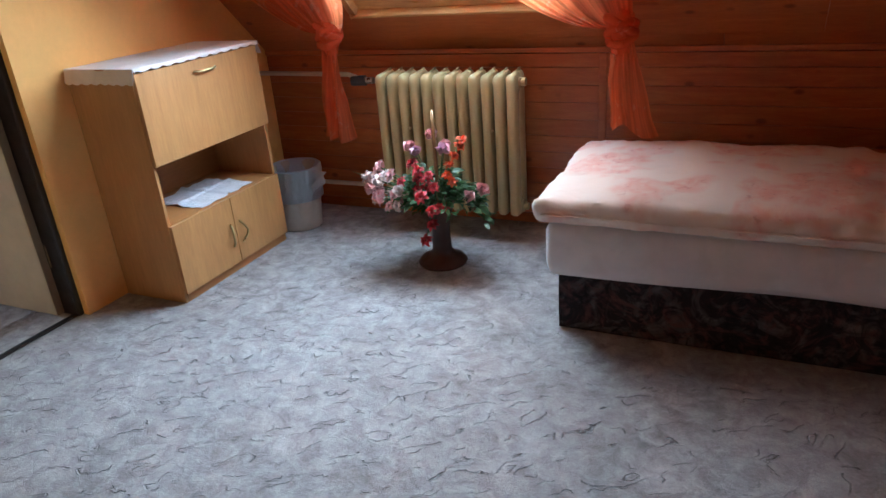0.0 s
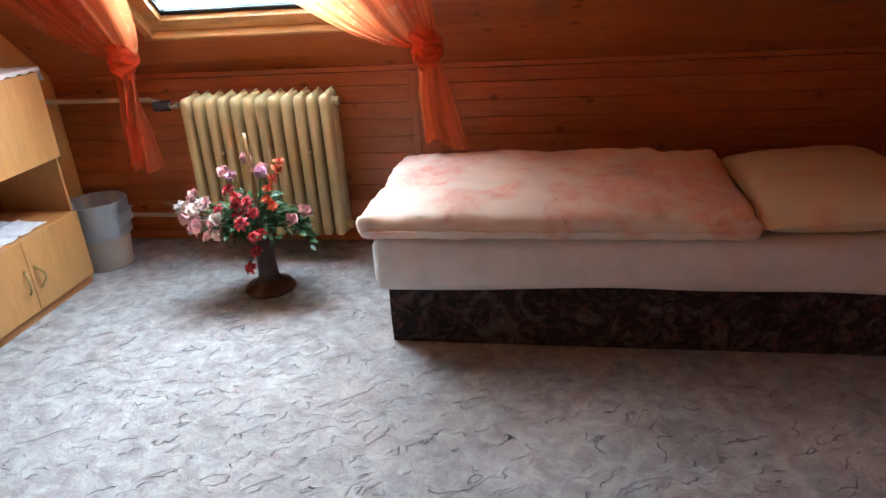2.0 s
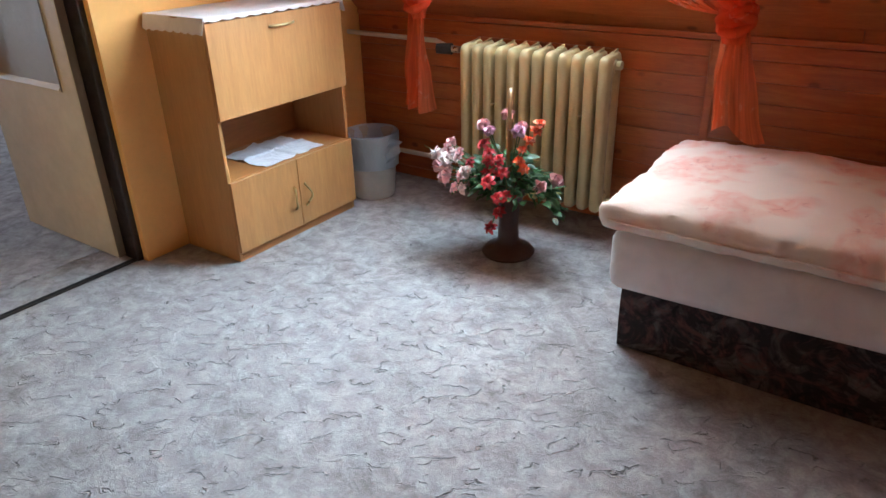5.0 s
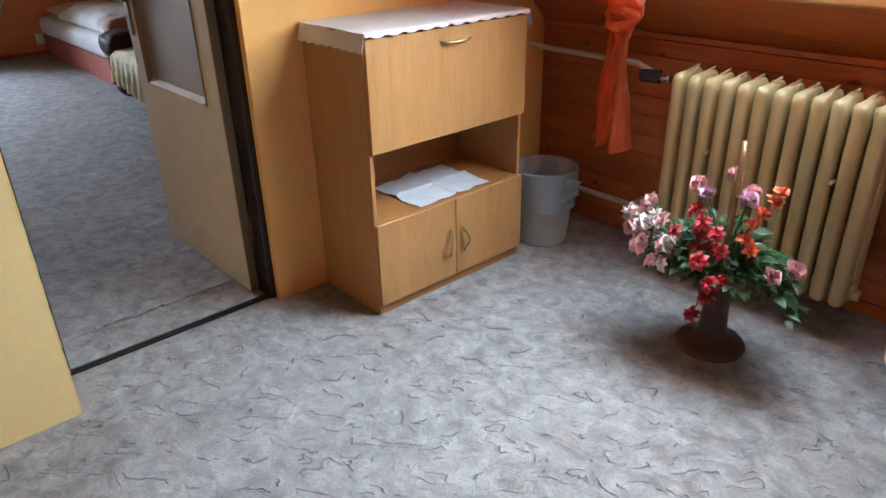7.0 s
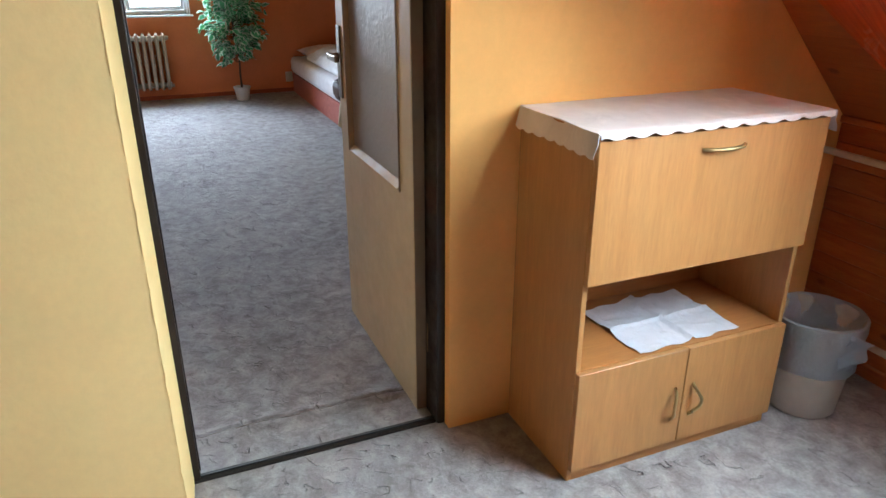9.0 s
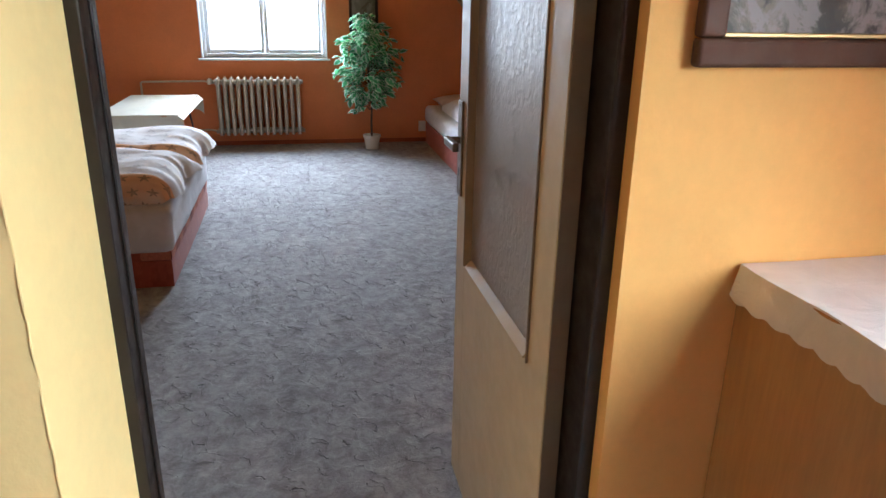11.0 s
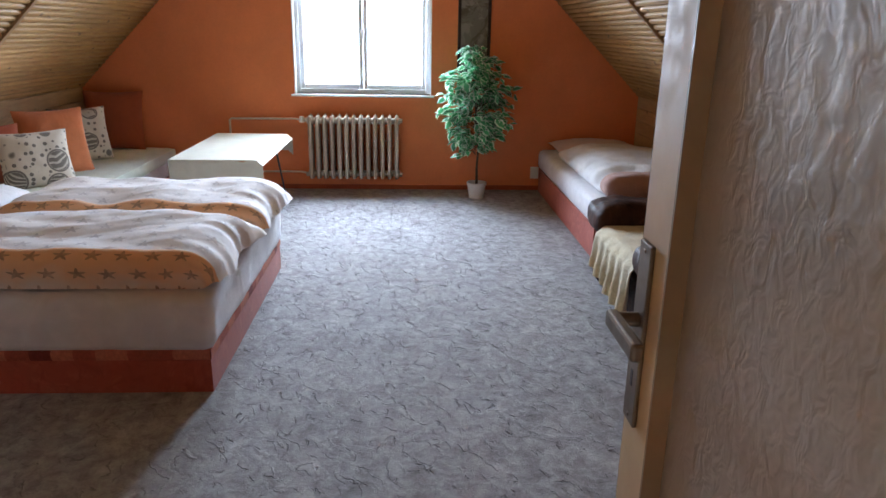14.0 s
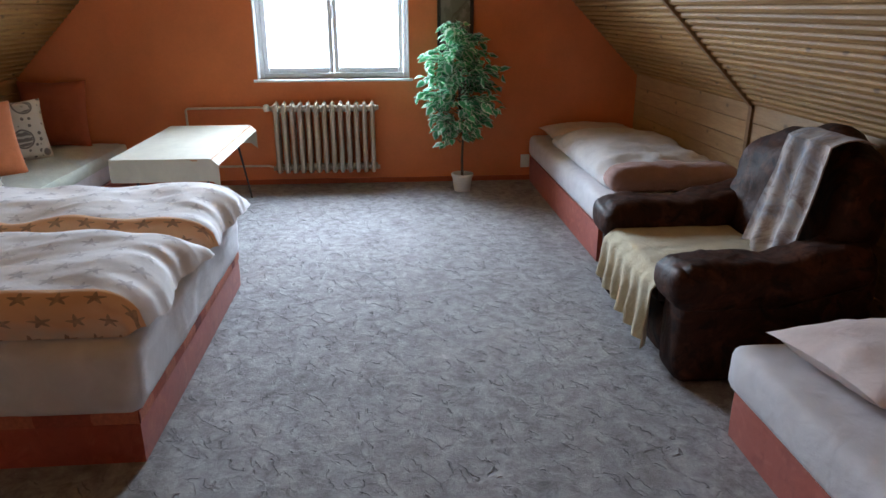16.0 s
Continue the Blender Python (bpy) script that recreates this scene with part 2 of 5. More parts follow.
def make_stars(name, ground, ink, pitch=0.17, size=0.05, paler=None):
    """Printed cotton with scattered five-pointed stars."""
    k = Mat(name, 0.88, sheen=0.15)
    v = k.coords((1, 1, 1), uv=True)
    sc = k.n("VectorMath", operation="MULTIPLY")
    k.link(v, sc.inputs[0])
    sc.inputs[1].default_value = (1 / pitch, 1 / pitch, 1)
    x, y, _ = k.split(sc.outputs[0])
    row = k.calc("FLOOR", y)
    x = k.calc("ADD", x, k.calc("MULTIPLY", k.calc("MODULO", row, 2.0), 0.5))
    fx = k.calc("SUBTRACT", k.calc("FRACT", x), 0.5)
    fy = k.calc("SUBTRACT", k.calc("FRACT", y), 0.5)
    r = k.calc("SQRT", k.calc("ADD", k.calc("MULTIPLY", fx, fx), k.calc("MULTIPLY", fy, fy)))
    turn = k.calc("MULTIPLY", k.calc("ADD", k.calc("FLOOR", x), row), 1.3)
    th = k.calc("ADD", k.calc("ARCTAN2", fy, fx), turn)
    arm = k.calc("ABSOLUTE", k.calc("SINE", k.calc("MULTIPLY", th, 2.5)))
    lim = k.calc("SUBTRACT", size / pitch, k.calc("MULTIPLY", arm, 0.62 * size / pitch))
    star = k.calc("LESS_THAN", r, lim)
    ov = k.coords()
    fade = k.ramp(k.noise(ov, 30, 4.0), [(0.3, 0.35), (0.6, 0.85)])
    if paler:
        down = k.calc("ADD", k.split(v)[1], k.calc("MULTIPLY", k.noise(ov, 4.5, 3.0), 0.34))
        ground = k.mix(k.ramp(down, [(0.35, 0.0), (0.48, 1.0)]), ground, paler)
    k.colour(k.mix(k.calc("MULTIPLY", star, fade), ground, ink))
    return k.bump(k.noise(ov, 6, 3.0, 0.5, 0.4), 0.25, 0.02).m


def make_sheer(name, c, print_c):
    k = Mat(name, 0.75, sheen=0.3)
    v = k.coords()
    spots = k.ramp(k.noise(v, 14, 3.0, 0.5, 1.0), [(0.6, 0.0), (0.66, 1.0)])
    col = k.mix(k.calc("MULTIPLY", spots, 0.6), c, print_c)
    k.colour(col)
    tr, mixer, clear = k.n("BsdfTranslucent"), k.n("MixShader"), k.n("BsdfTransparent")
    k.link(col, tr.inputs["Color"])
    clear.inputs["Color"].default_value = (1, 0.70, 0.50, 1)
    mixer.inputs[0].default_value = 0.72
    k.link(k.b.outputs[0], mixer.inputs[1])
    k.link(tr.outputs[0], mixer.inputs[2])
    mix2 = k.n("MixShader")
    # gathered threads lie denser in some strips than in others
    gather = k.noise(k.coords((26, 1.2, 1), uv=True), 1.0, 3.0, 0.6)
    k.link(k.ramp(gather, [(0.32, 0.12), (0.68, 0.50)]), mix2.inputs[0])
    k.link(mixer.outputs[0], mix2.inputs[1])
    k.link(clear.outputs[0], mix2.inputs[2])
    k.link(mix2.outputs[0], k.t.nodes["Material Output"].inputs["Surface"])
    return k.m


def make_glass(name, c=(1, 1, 1), rough=0.02, relief=0.0, milk=0.0):
    k = Mat(name, rough)
    k.b.inputs["Transmission Weight"].default_value = 1.0
    k.b.inputs["IOR"].default_value = 1.12 if relief else 1.45
    k.b.inputs["Base Color"].default_value = (*c, 1)
    if relief:
        v = k.coords((1.0, 1.0, 0.8))
        k.bump(k.noise(v, 40, 2.0, 0.5, 0.7), relief, 0.014)
        frost, mixer = k.n("BsdfDiffuse"), k.n("MixShader")
        frost.inputs["Color"].default_value = (*c, 1)
        mixer.inputs[0].default_value = milk
        k.link(k.b.inputs["Normal"].links[0].from_socket, frost.inputs["Normal"])
        k.link(k.b.outputs[0], mixer.inputs[1])
        k.link(frost.outputs[0], mixer.inputs[2])
        k.link(mixer.outputs[0], k.t.nodes["Material Output"].inputs["Surface"])
    return k.m


def make_leaf(name, mid, rim):
    k = Mat(name, 0.42)
    u, _, _ = k.split(k.coords(uv=True))
    d = k.calc("ABSOLUTE", k.calc("SUBTRACT", u, 0.5))
    d = k.calc("ADD", d, k.calc("MULTIPLY", k.calc("SUBTRACT", k.noise(k.coords(), 60, 3.0), 0.5), 0.35))
    col = k.mix(k.ramp(d, [(0.25, 0.0), (0.36, 1.0)]), mid, rim)
    col = k.mix(1.0, col, k.ramp(k.island(), [(0.0, 0.62), (1.0, 1.3)]), "MULTIPLY")
    k.colour(col)
    through_light, mixer = k.n("BsdfTranslucent"), k.n("MixShader")
    k.link(col, through_light.inputs["Color"])
    mixer.inputs[0].default_value = 0.35
    k.link(k.b.outputs[0], mixer.inputs[1])
    k.link(through_light.outputs[0], mixer.inputs[2])
    k.link(mixer.outputs[0], k.t.nodes["Material Output"].inputs["Surface"])
    return k.m


def make_petal(name, a, b):
    k = Mat(name, 0.6, sheen=0.2)
    n = k.noise(k.coords((1, 1, 1)), 45, 3.0)
    c = k.mix(k.ramp(n, [(0.35, 0.0), (0.65, 1.0)]), a, b)
    k.colour(k.mix(1.0, c, k.ramp(k.island(), [(0.0, 0.7), (1.0, 1.15)]), "MULTIPLY"))
    return k.m


CARPET = make_carpet()
PINE = make_wood("lacquered_pine", ((0.40, 0.094, 0.023), (0.48, 0.128, 0.033), (0.56, 0.172, 0.048)), "x", 0.36, 0.25, vary=0.30)
PINE_CEIL = make_wood("lacquered_pine_ceiling", ((0.42, 0.104, 0.027), (0.49, 0.134, 0.036), (0.56, 0.172, 0.051)), "x", 0.36, 0.25, spread=False, vary=0.30)
PINE_SASH = make_wood("varnished_sash_pine", ((0.46, 0.22, 0.07), (0.58, 0.31, 0.11), (0.66, 0.38, 0.15)), "x", 0.3, 0.4, knots=False)
SLAT = make_wood("pale_pine_slats", ((0.29, 0.135, 0.036), (0.39, 0.20, 0.058), (0.46, 0.265, 0.086)), "x", 0.62, 0.0, spread=False, vary=0.35)
BOARD = make_wood("pale_pine_boards", ((0.34, 0.195, 0.085), (0.44, 0.27, 0.125), (0.52, 0.34, 0.175)), "x", 0.45, 0.1, vary=0.2)
BATTEN = make_wood("stained_batten", ((0.20, 0.10, 0.04), (0.28, 0.15, 0.06), (0.34, 0.19, 0.08)), "y", 0.4, 0.2, knots=False)
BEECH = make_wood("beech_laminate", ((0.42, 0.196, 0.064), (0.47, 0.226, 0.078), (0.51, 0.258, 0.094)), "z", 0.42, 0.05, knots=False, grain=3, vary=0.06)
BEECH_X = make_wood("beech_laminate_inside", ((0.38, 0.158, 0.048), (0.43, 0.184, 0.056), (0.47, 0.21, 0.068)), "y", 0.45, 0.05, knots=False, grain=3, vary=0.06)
YELLOW = make_plaster("yellow_plaster", (0.92, 0.51, 0.165), 0.93)
PALE_YELLOW = make_plaster("pale_yellow_plaster", (0.94, 0.69, 0.31), 0.94)
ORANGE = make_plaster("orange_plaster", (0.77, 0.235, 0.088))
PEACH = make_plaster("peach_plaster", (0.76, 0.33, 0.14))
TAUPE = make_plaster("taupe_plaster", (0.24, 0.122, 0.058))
CEIL_WHITE = make_plaster("ceiling_plaster", (0.78, 0.74, 0.66))
FRAME_DARK = make_paint("dark_brown_gloss", (0.018, 0.010, 0.007), 0.38, 0.2, coat=0.1)
THRESHOLD = make_paint("worn_dark_strip", (0.020, 0.014, 0.011), 0.75, 0.35)
DARK_STEEL = make_paint("dark_bronzed_steel", (0.24, 0.19, 0.145), 0.4, 0.25, metal=1.0)
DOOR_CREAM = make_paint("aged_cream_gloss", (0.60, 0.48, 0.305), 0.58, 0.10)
# the door's cream darkened: shade of the upright beads put into the colour
DOOR_EDGE = make_paint("shaded_cream_gloss", (0.25, 0.18, 0.112), 0.55, 0.12)
ENAMEL = make_paint("cream_radiator_enamel", (0.54, 0.415, 0.205), 0.42, 0.08)
ENAMEL_W = make_paint("white_radiator_enamel", (0.46, 0.40, 0.31), 0.32, 0.1, coat=0.3)
PIPE = make_paint("white_pipe_paint", (0.70, 0.62, 0.50), 0.4, 0.15)
BLACK = make_paint("black_plastic", (0.02, 0.02, 0.022), 0.4, 0.1)
STEEL = make_paint("worn_steel", (0.55, 0.52, 0.47), 0.32, 0.2, metal=1.0)
BRASS = make_paint("satin_brass", (0.52, 0.40, 0.20), 0.35, 0.2, metal=1.0)
WINDOW_WHITE = make_paint("white_window_paint", (0.86, 0.90, 0.91), 0.35, 0.04, coat=0.2)
WHITE_PLASTIC = make_paint("white_plastic", (0.80, 0.78, 0.72), 0.45, 0.04)
BIN = make_paint("pale_grey_plastic", (0.66, 0.64, 0.58), 0.5, 0.1)
SHEET = make_cloth("white_sheet", (0.74, 0.72, 0.74), folds=0.35)
LINEN = make_cloth("white_linen", (0.80, 0.79, 0.80), folds=0.6)
COVER = make_cloth("pale_green_cover", (0.60, 0.64, 0.54), folds=0.4)
TABLECLOTH = make_cloth("cream_tablecloth", (0.52, 0.49, 0.38), folds=0.15)
LACE = make_cloth("white_lace", (0.80, 0.74, 0.73), folds=0.55, scale=12)
DOILY = make_cloth("white_doily", (0.72, 0.76, 0.84), folds=0.9, scale=16)
BROWN_PLUSH = make_floral("brown_plush", (0.042, 0.014, 0.007), ((0.082, 0.028, 0.014), (0.018, 0.007, 0.005)), 6, (0.48, 0.64), 0.6, 0.7, True)
THROW = make_cloth("cream_throw", (0.62, 0.54, 0.36), folds=0.6, scale=16)
BACK_THROW = make_floral("blue_brown_throw", (0.44, 0.37, 0.33), ((0.26, 0.29, 0.34), (0.14, 0.08, 0.06)), 5, (0.46, 0.66), 0.8, 0.5)
DARK_FLORAL = make_floral("dark_floral_upholstery", (0.024, 0.020, 0.022), ((0.105, 0.092, 0.096), (0.105, 0.050, 0.050), (0.015, 0.013, 0.016)), 5.2, (0.48, 0.66), 0.85, 0.25, True, warp=2.6, detail=3.0)
PINK_FLORAL = make_sprigs("pink_floral_cotton", (0.82, 0.72, 0.64), (0.76, 0.34, 0.27), (0.52, 0.24, 0.22), 4.4, 0.47)
PILLOW_CREAM = make_sprigs("cream_floral_cotton", (0.76, 0.66, 0.50), (0.74, 0.42, 0.33), (0.55, 0.30, 0.25), 3.0, 0.53)
TERRACOTTA = make_floral("terracotta_upholstery", (0.38, 0.066, 0.034), ((0.44, 0.095, 0.05), (0.32, 0.05, 0.026)), 8, (0.5, 0.66), 0.8, 0.12)
CHECK = make_patches("terracotta_patterned_band", (0.50, 0.15, 0.085), (0.36, 0.075, 0.042), (0.20, 0.032, 0.020))
STAR_WHITE = make_stars("white_star_cotton", (0.84, 0.80, 0.79), (0.47, 0.42, 0.43), 0.13, 0.040)
STAR_ORANGE = make_stars("apricot_star_cotton", (0.92, 0.55, 0.31), (0.33, 0.19, 0.13), 0.125, 0.042, (0.84, 0.72, 0.64))
CUSHION_ORANGE = make_cloth("orange_cushion_cotton", (0.64, 0.20, 0.075), folds=0.4)
CUSHION_RUST = make_cloth("rust_cushion_cotton", (0.40, 0.085, 0.03), folds=0.3)
CUSHION_PRINT = make_emblems("grey_print_cotton", (0.66, 0.60, 0.50), (0.085, 0.072, 0.065))
# pink linen darkened to brown: the fold's shade is in the colour
SHADED_PINK = make_cloth("shaded_brown_pink_cotton", (0.42, 0.24, 0.20), folds=0.5)
PINKISH = make_cloth("pale_pink_linen", (0.76, 0.62, 0.58), folds=0.6)
CURTAIN = make_sheer("orange_sheer", (0.90, 0.235, 0.088), (0.93, 0.43, 0.24))
GLASS = make_glass("window_glass")
PATTERN_GLASS = make_glass("patterned_glass", (0.55, 0.505, 0.455), 0.42, 0.28, 0.44)
BAG = make_glass("thin_blue_plastic", (0.62, 0.72, 0.82), 0.3, 0.3, 0.22)
LEAF = make_leaf("variegated_leaf", (0.095, 0.45, 0.20), (0.80, 0.92, 0.78))
LEAF_DARK = make_leaf("dark_green_leaf", (0.036, 0.095, 0.030), (0.085, 0.18, 0.065))
PICTURE_WOOD = make_paint("dark_red_brown_frame", (0.10, 0.038, 0.017), 0.65, 0.25)
BARK = make_paint("thin_bark", (0.10, 0.06, 0.035), 0.8, 0.3)
VASE = make_paint("brown_glazed_ceramic", (0.062, 0.018, 0.010), 0.4, 0.3)
PETALS = {c: make_petal(c + "_petal", a, b) for c, a, b in (
    ("pink", (0.84, 0.38, 0.40), (0.90, 0.62, 0.60)), ("white", (0.84, 0.78, 0.72), (0.84, 0.62, 0.60)), ("red", (0.50, 0.012, 0.026), (0.66, 0.035, 0.050)),
    ("orange", (0.78, 0.085, 0.025), (0.82, 0.20, 0.06)), ("lilac", (0.74, 0.42, 0.56), (0.86, 0.62, 0.70)))}


# ---- mesh helpers ----
FLAT = set()


def mesh_of(name, bm, mat, smooth=True):
    smooth = smooth and id(bm) not in FLAT
    FLAT.discard(id(bm))
    bmesh.ops.recalc_face_normals(bm, faces=bm.faces)
    me = bpy.data.meshes.new(name)
    bm.to_mesh(me)
    bm.free()
    me.materials.append(mat)
    if smooth:
        me.polygons.foreach_set("use_smooth", [True] * len(me.polygons))
        me.set_sharp_from_angle(angle=radians(44))
    return me


def part(name, bm, mat, parent=None, label="", smooth=True):
    ob = new(name, mesh_of(name, bm, mat, smooth))
    ob.parent = parent
    return tagged(ob, label)


def thing(name, label, category, at=(0, 0, 0), group="", kind=""):
    ob = new(name)
    ob.empty_display_size = 0.1
    ob.location = at
    return tagged(ob, label, category, group, kind)


def setting(name, bm, mat, label, category, smooth=False):
    ob = new(name, mesh_of(name, bm, mat, smooth))
    return tagged(ob, label, category, kind="structure")


def box(bm, x0, x1, y0, y1, z0, z1, bevel=0.0, seg=2):
    vs = [bm.verts.new((x, y, z)) for x in (x0, x1) for y in (y0, y1) for z in (z0, z1)]
    fs = [bm.faces.new([vs[i] for i in q]) for q in ((0, 1, 3, 2), (4, 6, 7, 5), (0, 4, 5, 1), (2, 3, 7, 6), (0, 2, 6, 4), (1, 5, 7, 3))]
    if bevel:
        es = {e for f in fs for e in f.edges}
        bmesh.ops.bevel(bm, geom=list(es), offset=bevel, segments=seg, profile=0.5, affect="EDGES")
    return bm


def boxed(*a, **k):
    bm = box(bmesh.new(), *a, **k)
    FLAT.add(id(bm))
    return bm


def prism(bm, poly, axis, a, b):
    """A polygon of two coordinates drawn out along the given axis."""
    def at(p, d):
        return {"x": (d, p[0], p[1]), "y": (p[0], d, p[1]), "z": (p[0], p[1], d)}[axis]
    lo, hi = [bm.verts.new(at(p, a)) for p in poly], [bm.verts.new(at(p, b)) for p in poly]
    n = len(poly)
    bm.faces.new(lo), bm.faces.new(hi[::-1])
    for i in range(n):
        bm.faces.new((lo[i], lo[(i + 1) % n], hi[(i + 1) % n], hi[i]))
    return bm


def lathe(bm, profile, at=(0, 0, 0), n=28, wobble=0.0):
    rings = []
    for r, z in profile:
        rings.append([bm.verts.new((at[0] + (r + wobble * math.sin(5 * i + 40 * z)) * math.cos(2 * math.pi * i / n), at[1] + (r + wobble * math.cos(7 * i + 30 * z)) * math.sin(2 * math.pi * i / n), at[2] + z)) for i in range(n)])
    for a, b in zip(rings, rings[1:]):
        for i in range(n):
            bm.faces.new((a[i], a[(i + 1) % n], b[(i + 1) % n], b[i]))
    for ring, r in ((rings[0], profile[0][0]), (rings[-1], profile[-1][0])):
        if r > 1e-4:
            bm.faces.new(ring)
    return bm


def tube(bm, pts, r, n=10, taper=1.0):
    """A round bar through the points."""
    pts = [Vector(p) for p in pts]
    rings = []
    for i, p in enumerate(pts):
        d = (pts[min(i + 1, len(pts) - 1)] - pts[max(i - 1, 0)]).normalized()
        side = d.orthogonal().normalized() if i == 0 else (side - d * side.dot(d)).normalized()
        up = d.cross(side)
        rr = r * (1 + (taper - 1) * i / max(len(pts) - 1, 1))
        rings.append([bm.verts.new(p + rr * (math.cos(2 * math.pi * k / n) * side + math.sin(2 * math.pi * k / n) * up)) for k in range(n)])
    for a, b in zip(rings, rings[1:]):
        for k in range(n):
            bm.faces.new((a[k], a[(k + 1) % n], b[(k + 1) % n], b[k]))
    bm.faces.new(rings[0][::-1]), bm.faces.new(rings[-1])
    return bm


def fnoise(x, y, z=0.0):
    return noise.noise(Vector((x, y, z)))


def soft_box(bm, x0, x1, y0, y1, z0, z1, r, step=0.06, puff=0.0, crease=0.0, seed=0.0, uv=False, ruck=0.0):
    """A padded block with round edges, a puffed top and slight creases."""
    c = Vector(((x0 + x1) / 2, (y0 + y1) / 2, (z0 + z1) / 2))
    h = Vector(((x1 - x0) / 2, (y1 - y0) / 2, (z1 - z0) / 2))
    r = min(r, *h)
    num = [max(3, int(2 * q / step)) for q in h]
    cache = {}
    lay = bm.loops.layers.uv.new("UVMap") if uv and not bm.loops.layers.uv else bm.loops.layers.uv.active

    def vert(p):
        key = tuple(round(q, 4) for q in p)
        if key not in cache:
            inner = Vector([max(-hh + r, min(hh - r, q)) for q, hh in zip(p, h)])
            d = p - inner
            q = inner + (d.normalized() * r if d.length > 1e-9 else d)
            u, v = p.x / h.x, p.y / h.y
            if p.z > 0:
                q.z += puff * (1 - u ** 4) * (1 - v ** 4)
            w = c + q
            k = fnoise(w.x * 5 + seed, w.y * 5, w.z * 5) + 0.5 * fnoise(w.x * 13, w.y * 13 + seed, w.z * 9)
            q += crease * k * Vector((0.5 * u, 0.5 * v, 1 if p.z > 0 else 0.2))
            if ruck:
                rim = max(abs(u), abs(v)) ** 6
                q += ruck * rim * fnoise(w.x * 22, w.y * 22 + seed, w.z * 16) * Vector((u, v, 0.9))
                q.z += 0.35 * ruck * fnoise(w.x * 16 + seed, w.y * 30, 4.0)
            cache[key] = bm.verts.new(c + q)
        return cache[key]
    for ax in range(3):
        i, j = (ax + 1) % 3, (ax + 2) % 3
        for sgn in (-1, 1):
            for a in range(num[i]):
                for b in range(num[j]):
                    vs = []
                    for da, db in ((0, 0), (1, 0), (1, 1), (0, 1)):
                        p = Vector((0, 0, 0))
                        p[ax] = sgn * h[ax]
                        p[i] = -h[i] + 2 * h[i] * (a + da) / num[i]
                        p[j] = -h[j] + 2 * h[j] * (b + db) / num[j]
                        vs.append(vert(p))
                    if len(set(vs)) == 4:
                        try:
                            f = bm.faces.new(vs)
                        except ValueError:
                            continue
                        if lay:
                            for lp in f.loops:
                                co = lp.vert.co
                                lp[lay].uv = (co.x + co.z, co.y) if ax != 0 else (co.z + x1, co.y)
    return bm


def pillow(bm, w, d, h, m, n=18, crease=0.012, seed=0.0):
    """A stuffed pillow with a seam round its edge, laid by the matrix m."""
    grids = []
    for sgn in (1, -1):
        g = []
        for i in range(n + 1):
            for j in range(n + 1):
                u, v = 2 * i / n - 1, 2 * j / n - 1
                full = max(0.0, (1 - abs(u) ** 3.2) * (1 - abs(v) ** 3.2)) ** 0.55
                pin = 1 - 0.07 * (1 - abs(u) ** 2) * abs(v) ** 6
                pin2 = 1 - 0.07 * (1 - abs(v) ** 2) * abs(u) ** 6
                x, y = u * w / 2 * pin2, v * d / 2 * pin
                z = sgn * h / 2 * full + crease * full * (fnoise(x * 9 + seed, y * 9, sgn) + 0.6 * fnoise(x * 20, y * 20 + seed))
                g.append(bm.verts.new(m @ Vector((x, y, z))))
        grids.append(g)
        for i in range(n):
            for j in range(n):
                q = [g[i * (n + 1) + j], g[(i + 1) * (n + 1) + j], g[(i + 1) * (n + 1) + j + 1], g[i * (n + 1) + j + 1]]
                bm.faces.new(q if sgn > 0 else q[::-1])
    bmesh.ops.remove_doubles(bm, verts=bm.verts, dist=0.0006)
    return bm


def sheet(bm, nu, nv, fn, thick=0.0, uv=None):
    """A surface through fn(u, v), u and v from 0 to 1, with a thickness."""
    g = [[bm.verts.new(fn(i / nu, j / nv)) for j in range(nv + 1)] for i in range(nu + 1)]
    lay = bm.loops.layers.uv.new("UVMap") if uv else None
    fs = []
    for i in range(nu):
        for j in range(nv):
            f = bm.faces.new((g[i][j], g[i + 1][j], g[i + 1][j + 1], g[i][j + 1]))
            fs.append(f)
            if uv:
                for lp, (a, b) in zip(f.loops, ((i, j), (i + 1, j), (i + 1, j + 1), (i, j + 1))):
                    lp[lay].uv = (uv[0] * a / nu, uv[1] * b / nv)
    if thick:
        bmesh.ops.recalc_face_normals(bm, faces=bm.faces)
        bmesh.ops.solidify(bm, geom=fs, thickness=thick)
    return bm


# ---- setting: floors, walls, ceilings ----
setting("floor_1", boxed(-2.88, 1.7, -1.9, 3.7, -0.12, 0), CARPET, "grey mottled fitted carpet with dark broken veins", "carpet")
setting("floor_2", boxed(-10.05, -2.916, -1.8, 4.0, -0.12, 0.004), CARPET, "grey mottled fitted carpet with dark broken veins", "carpet")
strip = setting("threshold", boxed(-2.916, -2.88, 1.06, 1.93, -0.1, 0.006), THRESHOLD, "narrow dark threshold strip across the doorway", "threshold")
part("edge_strip", boxed(-2.905, -2.896, 1.075, 1.91, 0.006, 0.012, bevel=0.002), BLACK, strip)

OY0, OY1, OZ = 1.075, 1.925, 2.03    # doorway
bm = bmesh.new()
box(bm, -2.97, -2.83, OY1, 4.0, -0.1, 2.6)
box(bm, -2.97, -2.83, OY0, OY1, OZ, 2.6)
setting("wall_west", bm, YELLOW, "warm yellow plastered partition wall with doorway", "wall")


